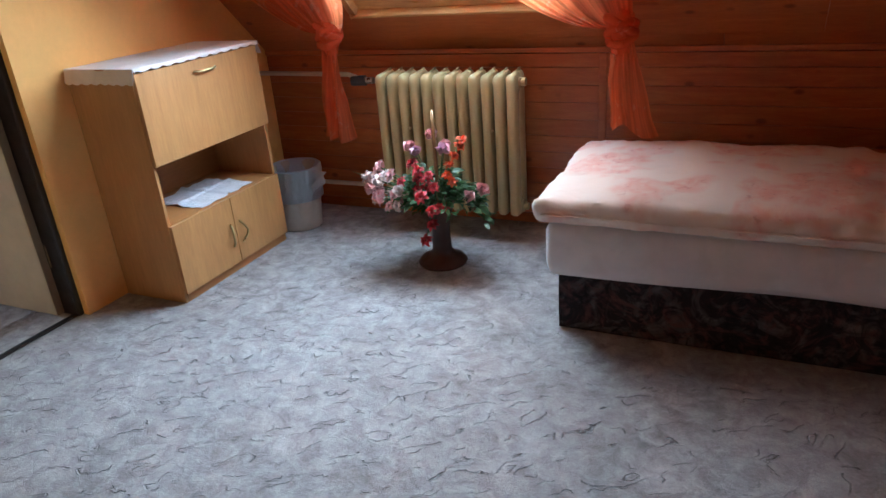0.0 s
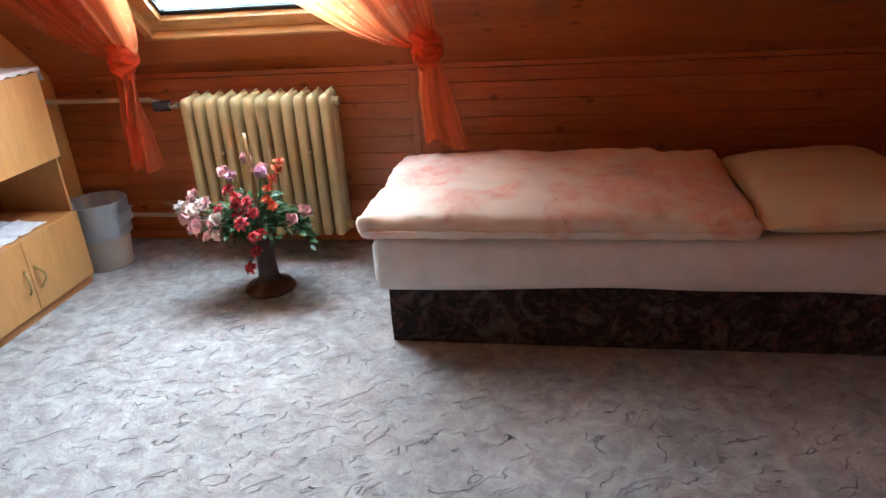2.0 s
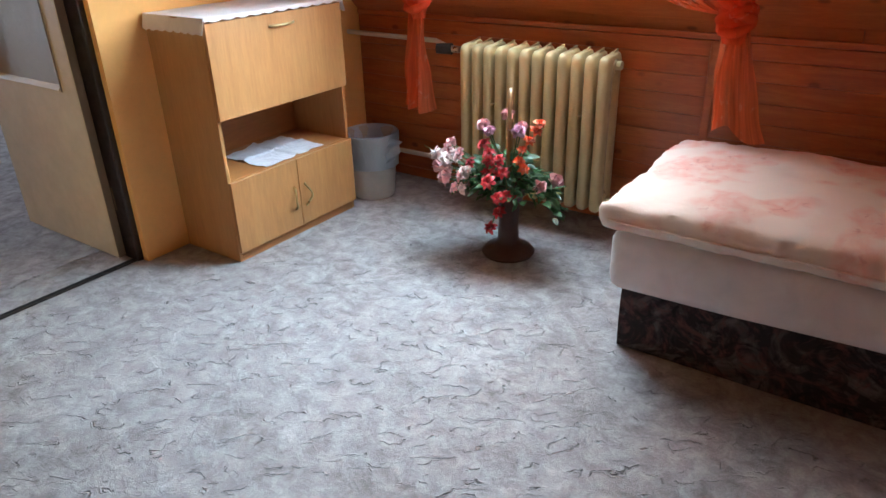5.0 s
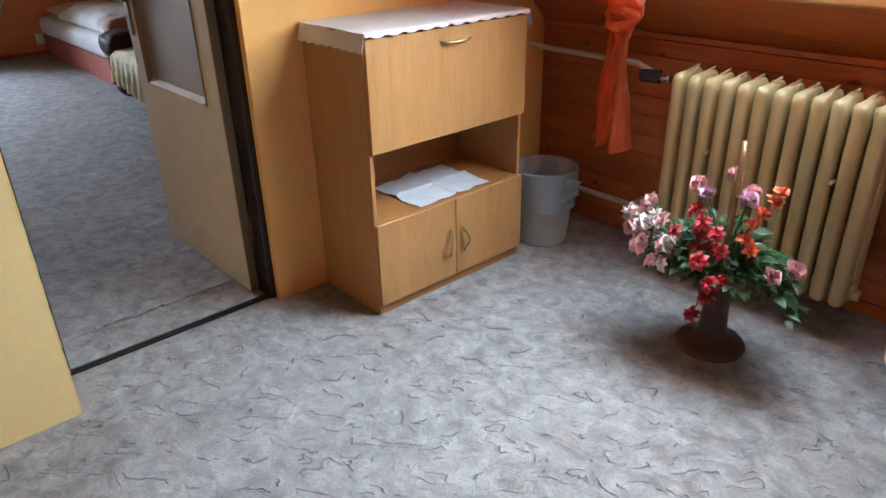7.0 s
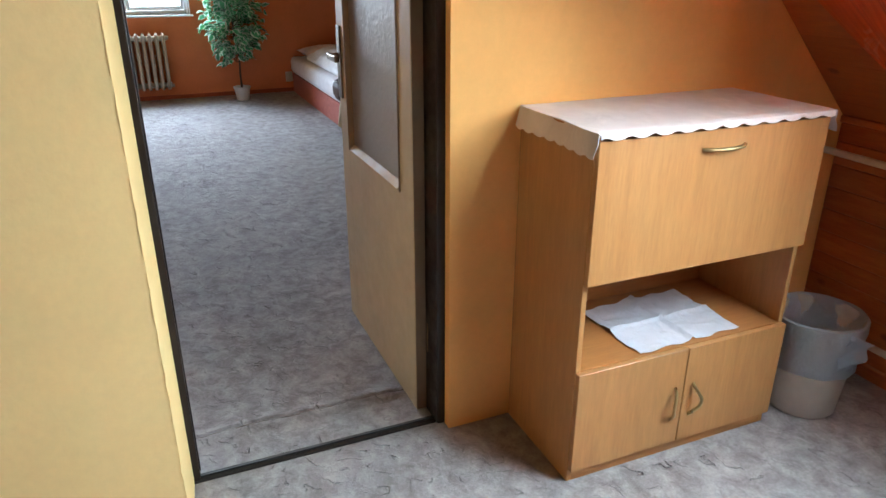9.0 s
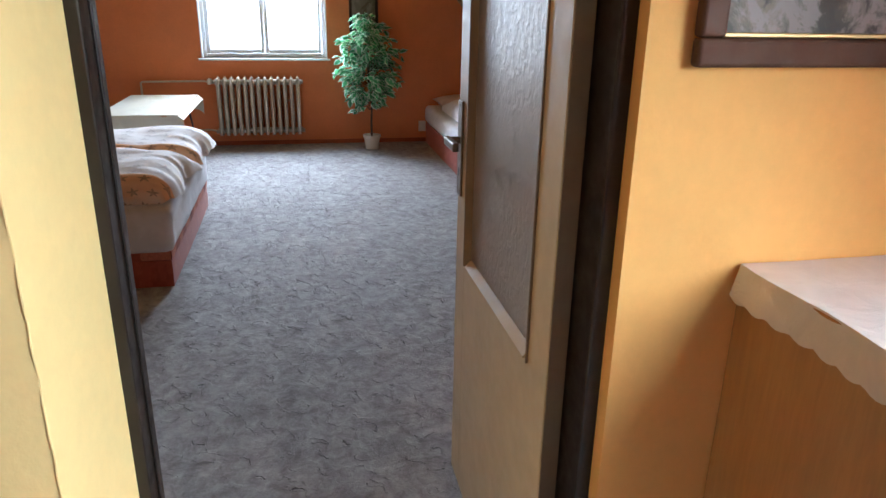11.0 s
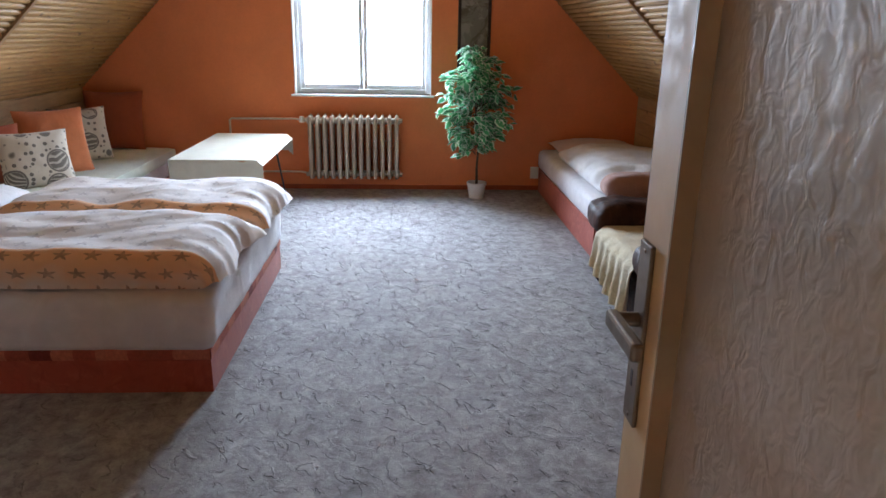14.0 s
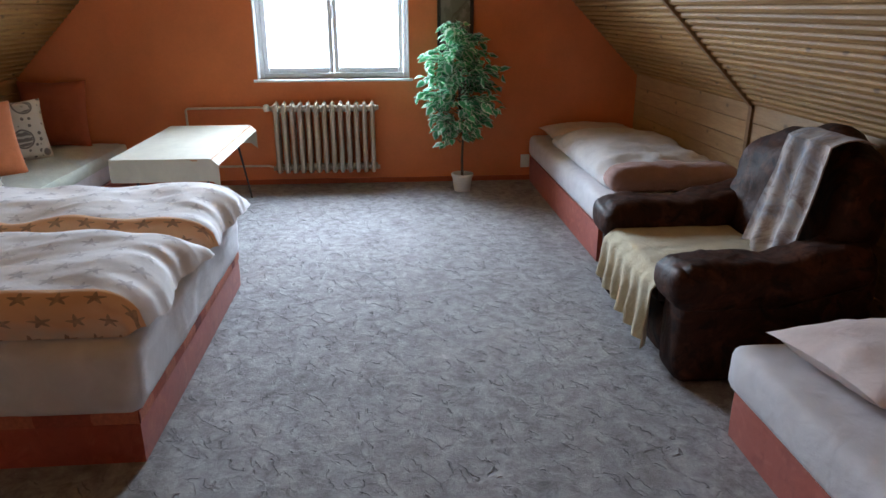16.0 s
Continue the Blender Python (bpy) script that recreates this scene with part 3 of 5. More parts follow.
bm = prism(bmesh.new(), [(-2.63, -1.9), (-2.63, 1.060), (-2.885, 1.082), (-2.92, 1.082), (-2.92, -1.9)], "z", -0.1, 2.6)
wp = setting("wall_pier", bm, PALE_YELLOW, "pale yellow plastered thick wall beside the doorway", "wall")
bm = bmesh.new()
tube(bm, [(-2.6305 + 0.0030 * fnoise(0, 0, 17 * z), 1.0600 + 0.0022 * fnoise(5, 1, 26 * z), z) for z in np.linspace(0.0, 2.5, 220)], 0.0019, 6)
part("plaster_edge", bm, PALE_YELLOW, wp, "rough paint ridge along the plaster corner")
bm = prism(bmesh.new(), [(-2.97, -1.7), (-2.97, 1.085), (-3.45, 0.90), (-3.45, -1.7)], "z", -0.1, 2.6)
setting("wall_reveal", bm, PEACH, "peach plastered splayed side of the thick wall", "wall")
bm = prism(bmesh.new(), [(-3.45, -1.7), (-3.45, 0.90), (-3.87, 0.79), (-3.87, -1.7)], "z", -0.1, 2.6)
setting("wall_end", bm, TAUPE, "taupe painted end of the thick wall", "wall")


def seam_x(y):
    return -3.111 + 0.012 * noise.noise(Vector((0, 5 * y, 0))) + 0.004 * noise.noise(Vector((3, 22 * y, 0)))


def seam_lip(side):
    """One lifted, frayed edge of the carpet at the joint."""
    def at(u, v):
        y = 1.06 + 0.88 * u
        swell = 0.006 + 0.014 * abs(noise.noise(Vector((side, 7 * y, 1)))) + 0.005 * noise.noise(Vector((side, 25 * y, 2)))
        return seam_x(y) + side * (0.0022 + 0.055 * v), y, 0.0042 + max(0.0012, swell) * math.cos(0.5 * math.pi * v) ** 1.4 * (1 if v > 0 else 0.35)
    return at


floor2 = bpy.data.objects["floor_2"]
for side in (-1, 1):
    part("carpet_edge", sheet(bmesh.new(), 110, 8, seam_lip(side)), CARPET, floor2, "lifted frayed carpet edge at the joint")
part("carpet_seam", tube(bmesh.new(), [(seam_x(1.06 + 0.88 * k / 60), 1.06 + 0.88 * k / 60, 0.0045) for k in range(61)], 0.0022, 5), BARK, floor2, "dark joint in the carpet")
# unseen orange skin, added to throw warm bounce into the second room
bm = bmesh.new()
box(bm, -2.984, -2.97, OY1 + 0.012, RIGHT2, 0.004, 2.45)
setting("wall_partition", bm, ORANGE, "unseen deep orange skin added to the partition for warm bounce light", "wall")
# the knee wall of the first room: pine boards on a lining
wn1 = setting("wall_north", boxed(-2.83, 1.56, KNEE1 + 0.018, KNEE1 + 0.2, -0.1, SLOPE1 - KNEE1 + 0.01), PINE, "lacquered pine knee wall under the roof slope", "wall")
setting("baseboard", boxed(-2.83, 1.56, KNEE1 - 0.012, KNEE1 + 0.018, 0, 0.055, bevel=0.004), PINE, "low lacquered pine skirting board", "baseboard")
bm_by = {}
z, row = 0.057, 0
while z < SLOPE1 - KNEE1 - 0.06:
    h = 0.0905 if z < 0.8 else SLOPE1 - KNEE1 - 0.027 - z
    cuts = [-2.83, -0.755, 1.56]
    for a, b in zip(cuts, cuts[1:]):
        key = (round(b - a, 3), round(h, 3))
        if key not in bm_by:
            bm_by[key] = mesh_of("plank", boxed(0.0008, b - a - 0.0008, -0.001, 0.02, 0.0006, h - 0.0008, bevel=0.0026, seg=1), PINE, False)
        ob = new("plank", bm_by[key])
        ob.location = (a, KNEE1 - 0.002, z)
        ob.parent = wn1
    z, row = z + h, row + 1
part("batten", boxed(-0.776, -0.736, KNEE1 - 0.010, KNEE1 - 0.0032, 0.057, SLOPE1 - KNEE1 - 0.027, bevel=0.003), PINE, wn1, "upright pine batten over the board joint")
# slope of the first room, boards round the roof window
s2 = math.sqrt(0.5)


def slope_pt(d, off=0.0):
    """A place on the slope of the first room, d metres up it from its foot."""
    return KNEE1 + 0.01 - d * s2 + off * s2, SLOPE1 - KNEE1 - 0.01 + d * s2 + off * s2


bm = bmesh.new()
top = (CEIL - (SLOPE1 - KNEE1)) / s2 + 0.05
d_lo, d_hi = (WZ0 - (SLOPE1 - KNEE1 - 0.01)) / s2, (WZ1 - (SLOPE1 - KNEE1 - 0.01)) / s2
row = 0
edges = [-0.03, 0.1, d_lo] + [d_lo + (d_hi - d_lo) * k / 9 for k in range(1, 10)] + [d_hi + 0.125 * k for k in range(1, 5)]
for d0, d1 in zip(edges, edges[1:]):
    inside = d_lo - 0.01 < (d0 + d1) / 2 < d_hi + 0.01
    spans = [(-2.83, WX0), (WX1, 0.2 + 0.5 * (row % 2)), (0.2 + 0.5 * (row % 2), 1.56)] if inside else [(-2.83, -0.2 + 0.4 * (row % 3)), (-0.2 + 0.4 * (row % 3), 1.56)]
    for a, b in spans:
        g = 0.0005
        quad = [slope_pt(d0 + g), slope_pt(d0 + g, 0.02), slope_pt(d1 - g, 0.02), slope_pt(d1 - g)]
        prism(bm, quad, "x", a + 0.001, b - 0.001)
    row += 1
setting("ceiling_slope_north", bm, PINE_CEIL, "sloping ceiling of lacquered pine boards", "ceiling")
bm = bmesh.new()
for a, b, e0, e1 in ((-2.83, WX0 - 0.0, -0.05, top + 0.2), (WX1, 1.56, -0.05, top + 0.2), (WX0, WX1, -0.05, d_lo), (WX0, WX1, d_hi, top + 0.2)):
    prism(bm, [slope_pt(e0, 0.022), slope_pt(e0, 0.2), slope_pt(e1, 0.2), slope_pt(e1, 0.022)], "x", a, b)
setting("roof_north", bm, CEIL_WHITE, "roof build-up behind the pine boards", "roof")
setting("trim", boxed(-2.83, 1.56, KNEE1 - 0.012, KNEE1 + 0.012, SLOPE1 - KNEE1 - 0.025, SLOPE1 - KNEE1 + 0.002, bevel=0.004), PINE, "thin pine trim where the slope starts", "trim")
setting("wall_east", boxed(1.56, 1.72, -1.9, 4.0, -0.1, 2.6), PINE, "lacquered pine end wall", "wall")
setting("corner_trim", boxed(1.515, 1.56, KNEE1 - 0.035, KNEE1 - 0.003, 0.0, 1.2, bevel=0.006), PINE, "pine trim in the room corner", "trim")
setting("wall_south", boxed(-2.97, 1.56, -1.9, -1.75, -0.1, 2.6), PINE, "lacquered pine wall", "wall")
setting("ceiling_1", boxed(-2.97, 1.72, -1.9, 2.4, CEIL, CEIL + 0.15), PINE_CEIL, "flat lacquered pine ceiling", "ceiling")
# second room
WY0, WY1, WB, WT = 0.40, 1.73, 0.945, 2.20
bm = bmesh.new()
prism(bm, [(LEFT2, -0.1), (WY0, -0.1), (WY0, 2.6), (0.0, 2.6), (LEFT2, 0.98)], "x", FAR - 0.3, FAR)
prism(bm, [(WY1, -0.1), (RIGHT2, -0.1), (RIGHT2, 0.96), (2.16, 2.6), (WY1, 2.6)], "x", FAR - 0.3, FAR)
box(bm, FAR - 0.3, FAR, WY0, WY1, -0.1, WB)
box(bm, FAR - 0.3, FAR, WY0, WY1, WT, 2.6)
setting("wall_far", bm, ORANGE, "deep orange plastered gable wall with a window", "wall")
kr = setting("wall_right", boxed(FAR, -2.97, RIGHT2 + 0.02, RIGHT2 + 0.18, -0.1, 1.0), BOARD, "low pale pine knee wall", "wall")
kl = setting("wall_left", boxed(FAR, -3.30, LEFT2 - 0.18, LEFT2 - 0.02, -0.1, 1.02), BOARD, "low pale pine knee wall", "wall")
for par, yy, sg in ((kr, RIGHT2, 1), (kl, LEFT2, -1)):
    for k in range(8):
        for a, b in ((FAR, -7.7), (-7.7, -5.2), (-5.2, -3.3)):
            ob = new("plank", mesh_of("plank", boxed(0.001, b - a - 0.001, -0.01, 0.012, 0.001, 0.1205, bevel=0.003, seg=1), BOARD, False))
            ob.location, ob.parent = (a, yy + 0.008 * sg, 0.122 * k), par


def slats(name, foot_y, foot_z, sgn, label):
    """Narrow pine slats along a slope of the second room."""
    b = bmesh.new()
    n, pitch = 42, 0.0515
    for k in range(n):
        d0 = k * pitch
        for a, c in ((FAR, -7.66), (-7.66, -5.1), (-5.1, -2.97)):
            def pt(dd, off):
                return foot_y - sgn * dd * s2 + sgn * off * s2, foot_z + dd * s2 + off * s2
            prism(b, [pt(d0 + 0.003, 0.016), pt(d0 + 0.006, 0.002), pt(d0 + pitch * 0.3, -0.006), pt(d0 + pitch * 0.7, -0.006), pt(d0 + pitch - 0.006, 0.002), pt(d0 + pitch - 0.003, 0.016)], "x", a + 0.001, c - 0.001)
    def pt2(dd, off):
        return foot_y - sgn * dd * s2 + sgn * off * s2, foot_z + dd * s2 + off * s2
    setting(name, b, SLAT, label, "ceiling")
    b = prism(bmesh.new(), [pt2(-0.05, 0.02), pt2(-0.05, 0.2), pt2(2.3, 0.2), pt2(2.3, 0.02)], "x", FAR - 0.3, -2.97)
    setting(name.replace("ceiling", "roof"), b, BATTEN, "dark roof lining behind the slats", "roof")
    b = prism(bmesh.new(), [pt2(0.0, -0.020), pt2(0.0, 0.004), pt2(2.1, 0.004), pt2(2.1, -0.020)], "x", -7.73, -7.69)
    box(b, -7.73, -7.69, foot_y - sgn * 0.016 - 0.002, foot_y - sgn * 0.016 + 0.016, 0.05, foot_z + 0.005)
    setting(name.replace("ceiling", "batten"), b, BATTEN, "stained batten covering the joint of the slats", "trim")


slats("ceiling_slope_right", RIGHT2, 0.96, 1, "sloping ceiling of narrow pale pine slats")
slats("ceiling_slope_left", LEFT2, 0.98, -1, "sloping ceiling of narrow pale pine slats")
setting("ceiling_2", boxed(FAR, -2.97, -0.4, 2.5, CEIL, CEIL + 0.15), SLAT, "flat pale pine ceiling", "ceiling")

# ---- doorway ----
df = setting("door_frame", boxed(-2.955, -2.886, OY0 - 0.03, 1.102, 0, OZ, bevel=0.003), FRAME_DARK, "glossy dark brown steel door frame", "door frame")
part("jamb", boxed(-2.985, -2.866, 1.897, OY1 + 0.01, 0, OZ, bevel=0.005), FRAME_DARK, df)
part("head", boxed(-2.955, -2.875, 1.100, 1.897, OZ - 0.035, OZ + 0.01, bevel=0.004), FRAME_DARK, df)
part("rebate", boxed(-2.962, -2.935, 1.102, 1.106, 0, OZ - 0.036, bevel=0.002), FRAME_DARK, df)

door = thing("door_1", "open cream-painted door with a patterned glass pane", "door", (-2.958, 1.90, 0), kind="structure")
DX0, DX1, DY0, DY1 = -0.845, -0.005, -0.045, -0.005
GX0, GX1, GZ0, GZ1 = -0.735, -0.125, 0.80, 1.86
part("stile", boxed(DX0, GX0, DY0, DY1, 0.012, 1.985, bevel=0.003), DOOR_CREAM, door)
part("stile", boxed(GX1, DX1, DY0, DY1, 0.012, 1.985, bevel=0.003), DOOR_CREAM, door)
part("lower_panel", boxed(GX0 - 0.002, GX1 + 0.002, DY0 + 0.0005, DY1 - 0.0005, 0.012, GZ0), DOOR_CREAM, door)
part("top_rail", boxed(GX0 - 0.002, GX1 + 0.002, DY0 + 0.0005, DY1 - 0.0005, GZ1, 1.985), DOOR_CREAM, door)
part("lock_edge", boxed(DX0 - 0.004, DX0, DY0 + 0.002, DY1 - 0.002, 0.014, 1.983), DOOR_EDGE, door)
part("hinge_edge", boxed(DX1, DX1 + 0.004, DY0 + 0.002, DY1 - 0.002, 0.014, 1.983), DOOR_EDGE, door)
pane = part("pane", boxed(GX0, GX1, -0.030, -0.022, GZ0, GZ1), PATTERN_GLASS, door, "wavy patterned obscure glass")
pane.visible_shadow = False
BW = 0.026
for face, glass in ((DY0 - 0.004, -0.0302), (DY1 + 0.004, -0.0218)):
    # upright beads take the darkened cream, as slopes turned from the window
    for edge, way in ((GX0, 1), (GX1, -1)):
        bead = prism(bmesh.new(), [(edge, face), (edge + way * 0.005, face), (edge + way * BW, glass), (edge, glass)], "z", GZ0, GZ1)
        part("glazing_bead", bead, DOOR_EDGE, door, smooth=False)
    for edge, way in ((GZ0, 1), (GZ1, -1)):
        bead = prism(bmesh.new(), [(face, edge), (face, edge + way * 0.005), (glass, edge + way * BW), (glass, edge)], "x", GX0 + BW * 0.9, GX1 - BW * 0.9)
        part("glazing_bead", bead, DOOR_CREAM, door, smooth=False)
for sg, yy in ((-1, DY0), (1, DY1)):
    plate = part("lock_plate", boxed(DX0 + 0.012, DX0 + 0.058, min(yy, yy + sg * 0.007), max(yy, yy + sg * 0.007), 1.0, 1.28, bevel=0.002), DARK_STEEL, door, "worn steel lock plate")
    lever = part("lever", tube(bmesh.new(), [(DX0 + 0.035, yy, 1.165), (DX0 + 0.035, yy + sg * 0.038, 1.165)], 0.011, 12), DARK_STEEL, plate, "steel lever handle")
    part("grip", boxed(DX0 + 0.024, DX0 + 0.150, min(yy + sg * 0.034, yy + sg * 0.052), max(yy + sg * 0.034, yy + sg * 0.052), 1.152, 1.178, bevel=0.005), DARK_STEEL, plate)
    part("keyhole", boxed(DX0 + 0.031, DX0 + 0.039, min(yy + sg * 0.0062, yy + sg * 0.0078), max(yy + sg * 0.0062, yy + sg * 0.0078), 1.06, 1.085), BLACK, plate)
    for dx, dz in ((0.035, 1.012), (0.035, 1.268)):
        part("screw", boxed(DX0 + dx - 0.003, DX0 + dx + 0.003, min(yy + sg * 0.006, yy + sg * 0.0085), max(yy + sg * 0.006, yy + sg * 0.0085), dz - 0.003, dz + 0.003, bevel=0.001, seg=1), DARK_STEEL, plate)
for zz in (0.25, 1.72):
    part("hinge", tube(bmesh.new(), [(0.004, 0.002, zz), (0.004, 0.002, zz + 0.11)], 0.008, 10), DOOR_EDGE, door)

# ---- roof window ----
rw = thing("window_1", "pine roof window in the slope, closed", "roof window", ((WX0 + WX1) / 2, *slope_pt((d_lo + d_hi) / 2)), kind="structure")


def slope_bar(name, mat, x0, x1, e0, e1, o0, o1, parent, label=""):
    b = prism(bmesh.new(), [slope_pt(e0, o0), slope_pt(e0, o1), slope_pt(e1, o1), slope_pt(e1, o0)], "x", x0, x1)
    bmesh.ops.translate(b, verts=b.verts, vec=-rw.location)
    bmesh.ops.bevel(b, geom=list(b.edges), offset=0.003, segments=2, affect="EDGES")
    return part(name, b, mat, parent, label)


LEN = d_hi - d_lo
for nm, x0, x1, e0, e1, o0, o1, mt in (
        ("sill", WX0 - 0.03, WX1 + 0.03, d_lo - 0.010, d_lo + 0.008, -0.014, 0.10, PINE_SASH), ("reveal", WX0 - 0.025, WX0 + 0.012, d_lo + 0.02, d_hi, -0.012, 0.16, PINE_SASH),
        ("reveal", WX1 - 0.012, WX1 + 0.025, d_lo + 0.02, d_hi, -0.012, 0.16, PINE_SASH), ("head", WX0, WX1, d_hi - 0.01, d_hi + 0.025, -0.012, 0.16, PINE_SASH),
        ("sash_rail", WX0 + 0.012, WX1 - 0.012, d_lo + 0.008, d_lo + 0.085, 0.030, 0.095, PINE_SASH), ("sash_rail", WX0 + 0.012, WX1 - 0.012, d_hi - 0.09, d_hi - 0.01, 0.030, 0.095, PINE_SASH),
        ("sash_stile", WX0 + 0.012, WX0 + 0.085, d_lo + 0.085, d_hi - 0.09, 0.030, 0.095, PINE_SASH), ("sash_stile", WX1 - 0.085, WX1 - 0.012, d_lo + 0.085, d_hi - 0.09, 0.030, 0.095, PINE_SASH),
        ("gasket", WX0 + 0.085, WX1 - 0.085, d_lo + 0.085, d_lo + 0.112, 0.06, 0.095, BLACK), ("gasket", WX0 + 0.085, WX0 + 0.10, d_lo + 0.112, d_hi - 0.09, 0.06, 0.095, BLACK),
        ("gasket", WX1 - 0.10, WX1 - 0.085, d_lo + 0.112, d_hi - 0.09, 0.06, 0.095, BLACK), ("ventilation_flap", WX0 + 0.3, WX1 - 0.3, d_lo + 0.135, d_lo + 0.15, 0.095, 0.11, WINDOW_WHITE)):
    slope_bar(nm, mt, x0, x1, e0, e1, o0, o1, rw)
pn = slope_bar("pane", GLASS, WX0 + 0.1, WX1 - 0.1, d_lo + 0.112, d_hi - 0.09, 0.078, 0.086, rw)
pn.visible_shadow = False

# ---- gable window ----
gw = thing("window_2", "white painted two-leaf casement window", "window", (FAR, (WY0 + WY1) / 2, WB), kind="structure")
gy, gz = (WY0 + WY1) / 2, WB


def gbar(name, x0, x1, y0, y1, z0, z1, mat=WINDOW_WHITE, bevel=0.006):
    return part(name, boxed(x0 - 0.0, x1, y0 - gy, y1 - gy, z0 - gz, z1 - gz, bevel=bevel), mat, gw)


gbar("window_sill", -0.16, 0.035, WY0 - 0.03, WY1 + 0.03, WB - 0.022, WB)
for y0, y1, z0, z1, nm in ((WY0, WY0 + 0.05, WB, WT, "frame_side"), (WY1 - 0.05, WY1, WB, WT, "frame_side"), (WY0 + 0.05, WY1 - 0.05, WB, WB + 0.045, "frame_bottom"), (WY0 + 0.05, WY1 - 0.05, WT - 0.05, WT, "frame_top")):
    gbar(nm, -0.17, -0.09, y0, y1, z0, z1)
for a, b in ((WY0 + 0.052, gy - 0.002), (gy + 0.002, WY1 - 0.052)):
    for y0, y1, z0, z1 in ((a, a + 0.04, WB + 0.047, WT - 0.052), (b - 0.04, b, WB + 0.047, WT - 0.052), (a + 0.04, b - 0.04, WB + 0.047, WB + 0.09), (a + 0.04, b - 0.04, WT - 0.10, WT - 0.052)):
        gbar("casement_bar", -0.155, -0.095, y0, y1, z0, z1)
    p = gbar("pane", -0.13, -0.124, a + 0.035, b - 0.035, WB + 0.085, WT - 0.095, GLASS, 0)
    p.visible_shadow = False
for y0, y1, z0, z1 in ((WY0, WY0 + 0.014, WB, WT), (WY1 - 0.014, WY1, WB, WT), (WY0 + 0.014, WY1 - 0.014, WT - 0.014, WT)):
    gbar("lining_board", -0.09, 0.006, y0, y1, z0, z1, bevel=0.003)
gbar("casement_handle", -0.095, -0.07, gy - 0.012, gy + 0.012, 1.45, 1.56)


# ---- things of the first room ----
def radiator(at, n, pitch, z0, z1, depth, mat, label, reach, fill):
    """A cast-iron column radiator along x; its back is at y = 0 of its base."""
    r = thing("radiator", label, "radiator", at)
    hh = z1 - z0
    b = bmesh.new()
    half, front, back = pitch * fill, -depth, 0.0

    def column(y0, y1, lo, hi, w, n=16):
        """An upright limb of the casting: a rounded section with domed ends."""
        m, r = (y0 + y1) / 2, (y1 - y0) / 2
        cap = min(0.035, (hi - lo) / 3)
        levels = [(lo + cap * (1 - math.cos(q)), math.sin(q)) for q in (0.25, 0.6, 1.0, 1.57)]
        levels += [(hi - cap * (1 - math.cos(q)), math.sin(q)) for q in (1.57, 1.0, 0.6, 0.25)]
        rings = []
        for z, k in levels:
            ring = []
            for i in range(n):
                t = 2 * math.pi * i / n
                cx, cy = math.cos(t), math.sin(t)
                ring.append(b.verts.new((w * (0.45 + 0.55 * k) * math.copysign(abs(cx) ** 0.58, cx), m + r * (0.35 + 0.65 * k) * math.copysign(abs(cy) ** 0.62, cy), z)))
            rings.append(ring)
        for p, q in zip(rings, rings[1:]):
            for i in range(n):
                b.faces.new((p[i], p[(i + 1) % n], q[(i + 1) % n], q[i]))
        b.faces.new(rings[0][::-1]), b.faces.new(rings[-1])
    column(front, front + depth * 0.47, z0 + 0.012, z1 - 0.012, half)
    column(back - depth * 0.47, back, z0, z1 - 0.006, half)
    # hubs, web and the thin fin on the crown
    for zz in (z0 + 0.06, z1 - 0.06):
        column(front + 0.012, back - 0.012, zz - 0.052, zz + 0.050, half * 0.93)
        tube(b, [(-pitch / 2, -depth / 2, zz), (pitch / 2, -depth / 2, zz)], 0.030, 14)
    prism(b, [(front + 0.03, z0 + 0.05), (back - 0.03, z0 + 0.05), (back - 0.03, z1 - 0.05), (front + 0.03, z1 - 0.05)], "x", -half * 0.5, half * 0.5)
    prism(b, [(front + depth * 0.30, z1 - 0.03), (back - depth * 0.10, z1 - 0.03), (back - depth * 0.06, z1 + 0.004), (back - depth * 0.35, z1 - 0.004)], "x", -0.004, 0.004)
    me = mesh_of("section", b, mat)
    for k in range(n):
        ob = new("section", me)
        ob.location, ob.parent = ((k - (n - 1) / 2) * pitch, 0, 0), r
    w = n * pitch / 2
    for sx in (-1, 1):
        for zz in (z0 + 0.05, z1 - 0.055):
            part("plug", tube(bmesh.new(), [(sx * w * 0.98, -depth / 2, zz), (sx * (w + 0.022), -depth / 2, zz)], 0.021, 8), mat, r)
    for k in (2, n - 3):
        part("tie_nut", tube(bmesh.new(), [((k - (n - 1) / 2 + 0.5) * pitch, -depth - 0.004, z0 + hh * 0.62), ((k - (n - 1) / 2 + 0.5) * pitch, -depth + 0.02, z0 + hh * 0.62)], 0.007, 8), mat, r)
    for sx in (-0.6, 0.6):
        part("bracket", boxed(sx * w - 0.012, sx * w + 0.012, -depth * 0.6, reach, z0 + 0.02, z0 + 0.045, bevel=0.003), mat, r)
    return r


rad1 = radiator((-1.505, 3.40, 0), 12, 0.0665, 0.14, 0.90, 0.17, ENAMEL, "cream enamelled cast-iron column radiator on a pine wall", 0.162, 0.39)
v = part("valve_body", tube(bmesh.new(), [(-0.44, -0.085, 0.845), (-0.50, -0.085, 0.845)], 0.017, 12), STEEL, rad1, "steel radiator valve")
part("thermostat_knob", tube(bmesh.new(), [(-0.490, -0.085, 0.845), (-0.497, -0.087, 0.845), (-0.545, -0.103, 0.845), (-0.566, -0.110, 0.845)], 0.030, 20, 0.82), BLACK, v, "black thermostat knob")
pipe1 = thing("heating_pipe", "white painted heating pipes along the pine wall", "pipe", (-2.4, 3.48, 0))
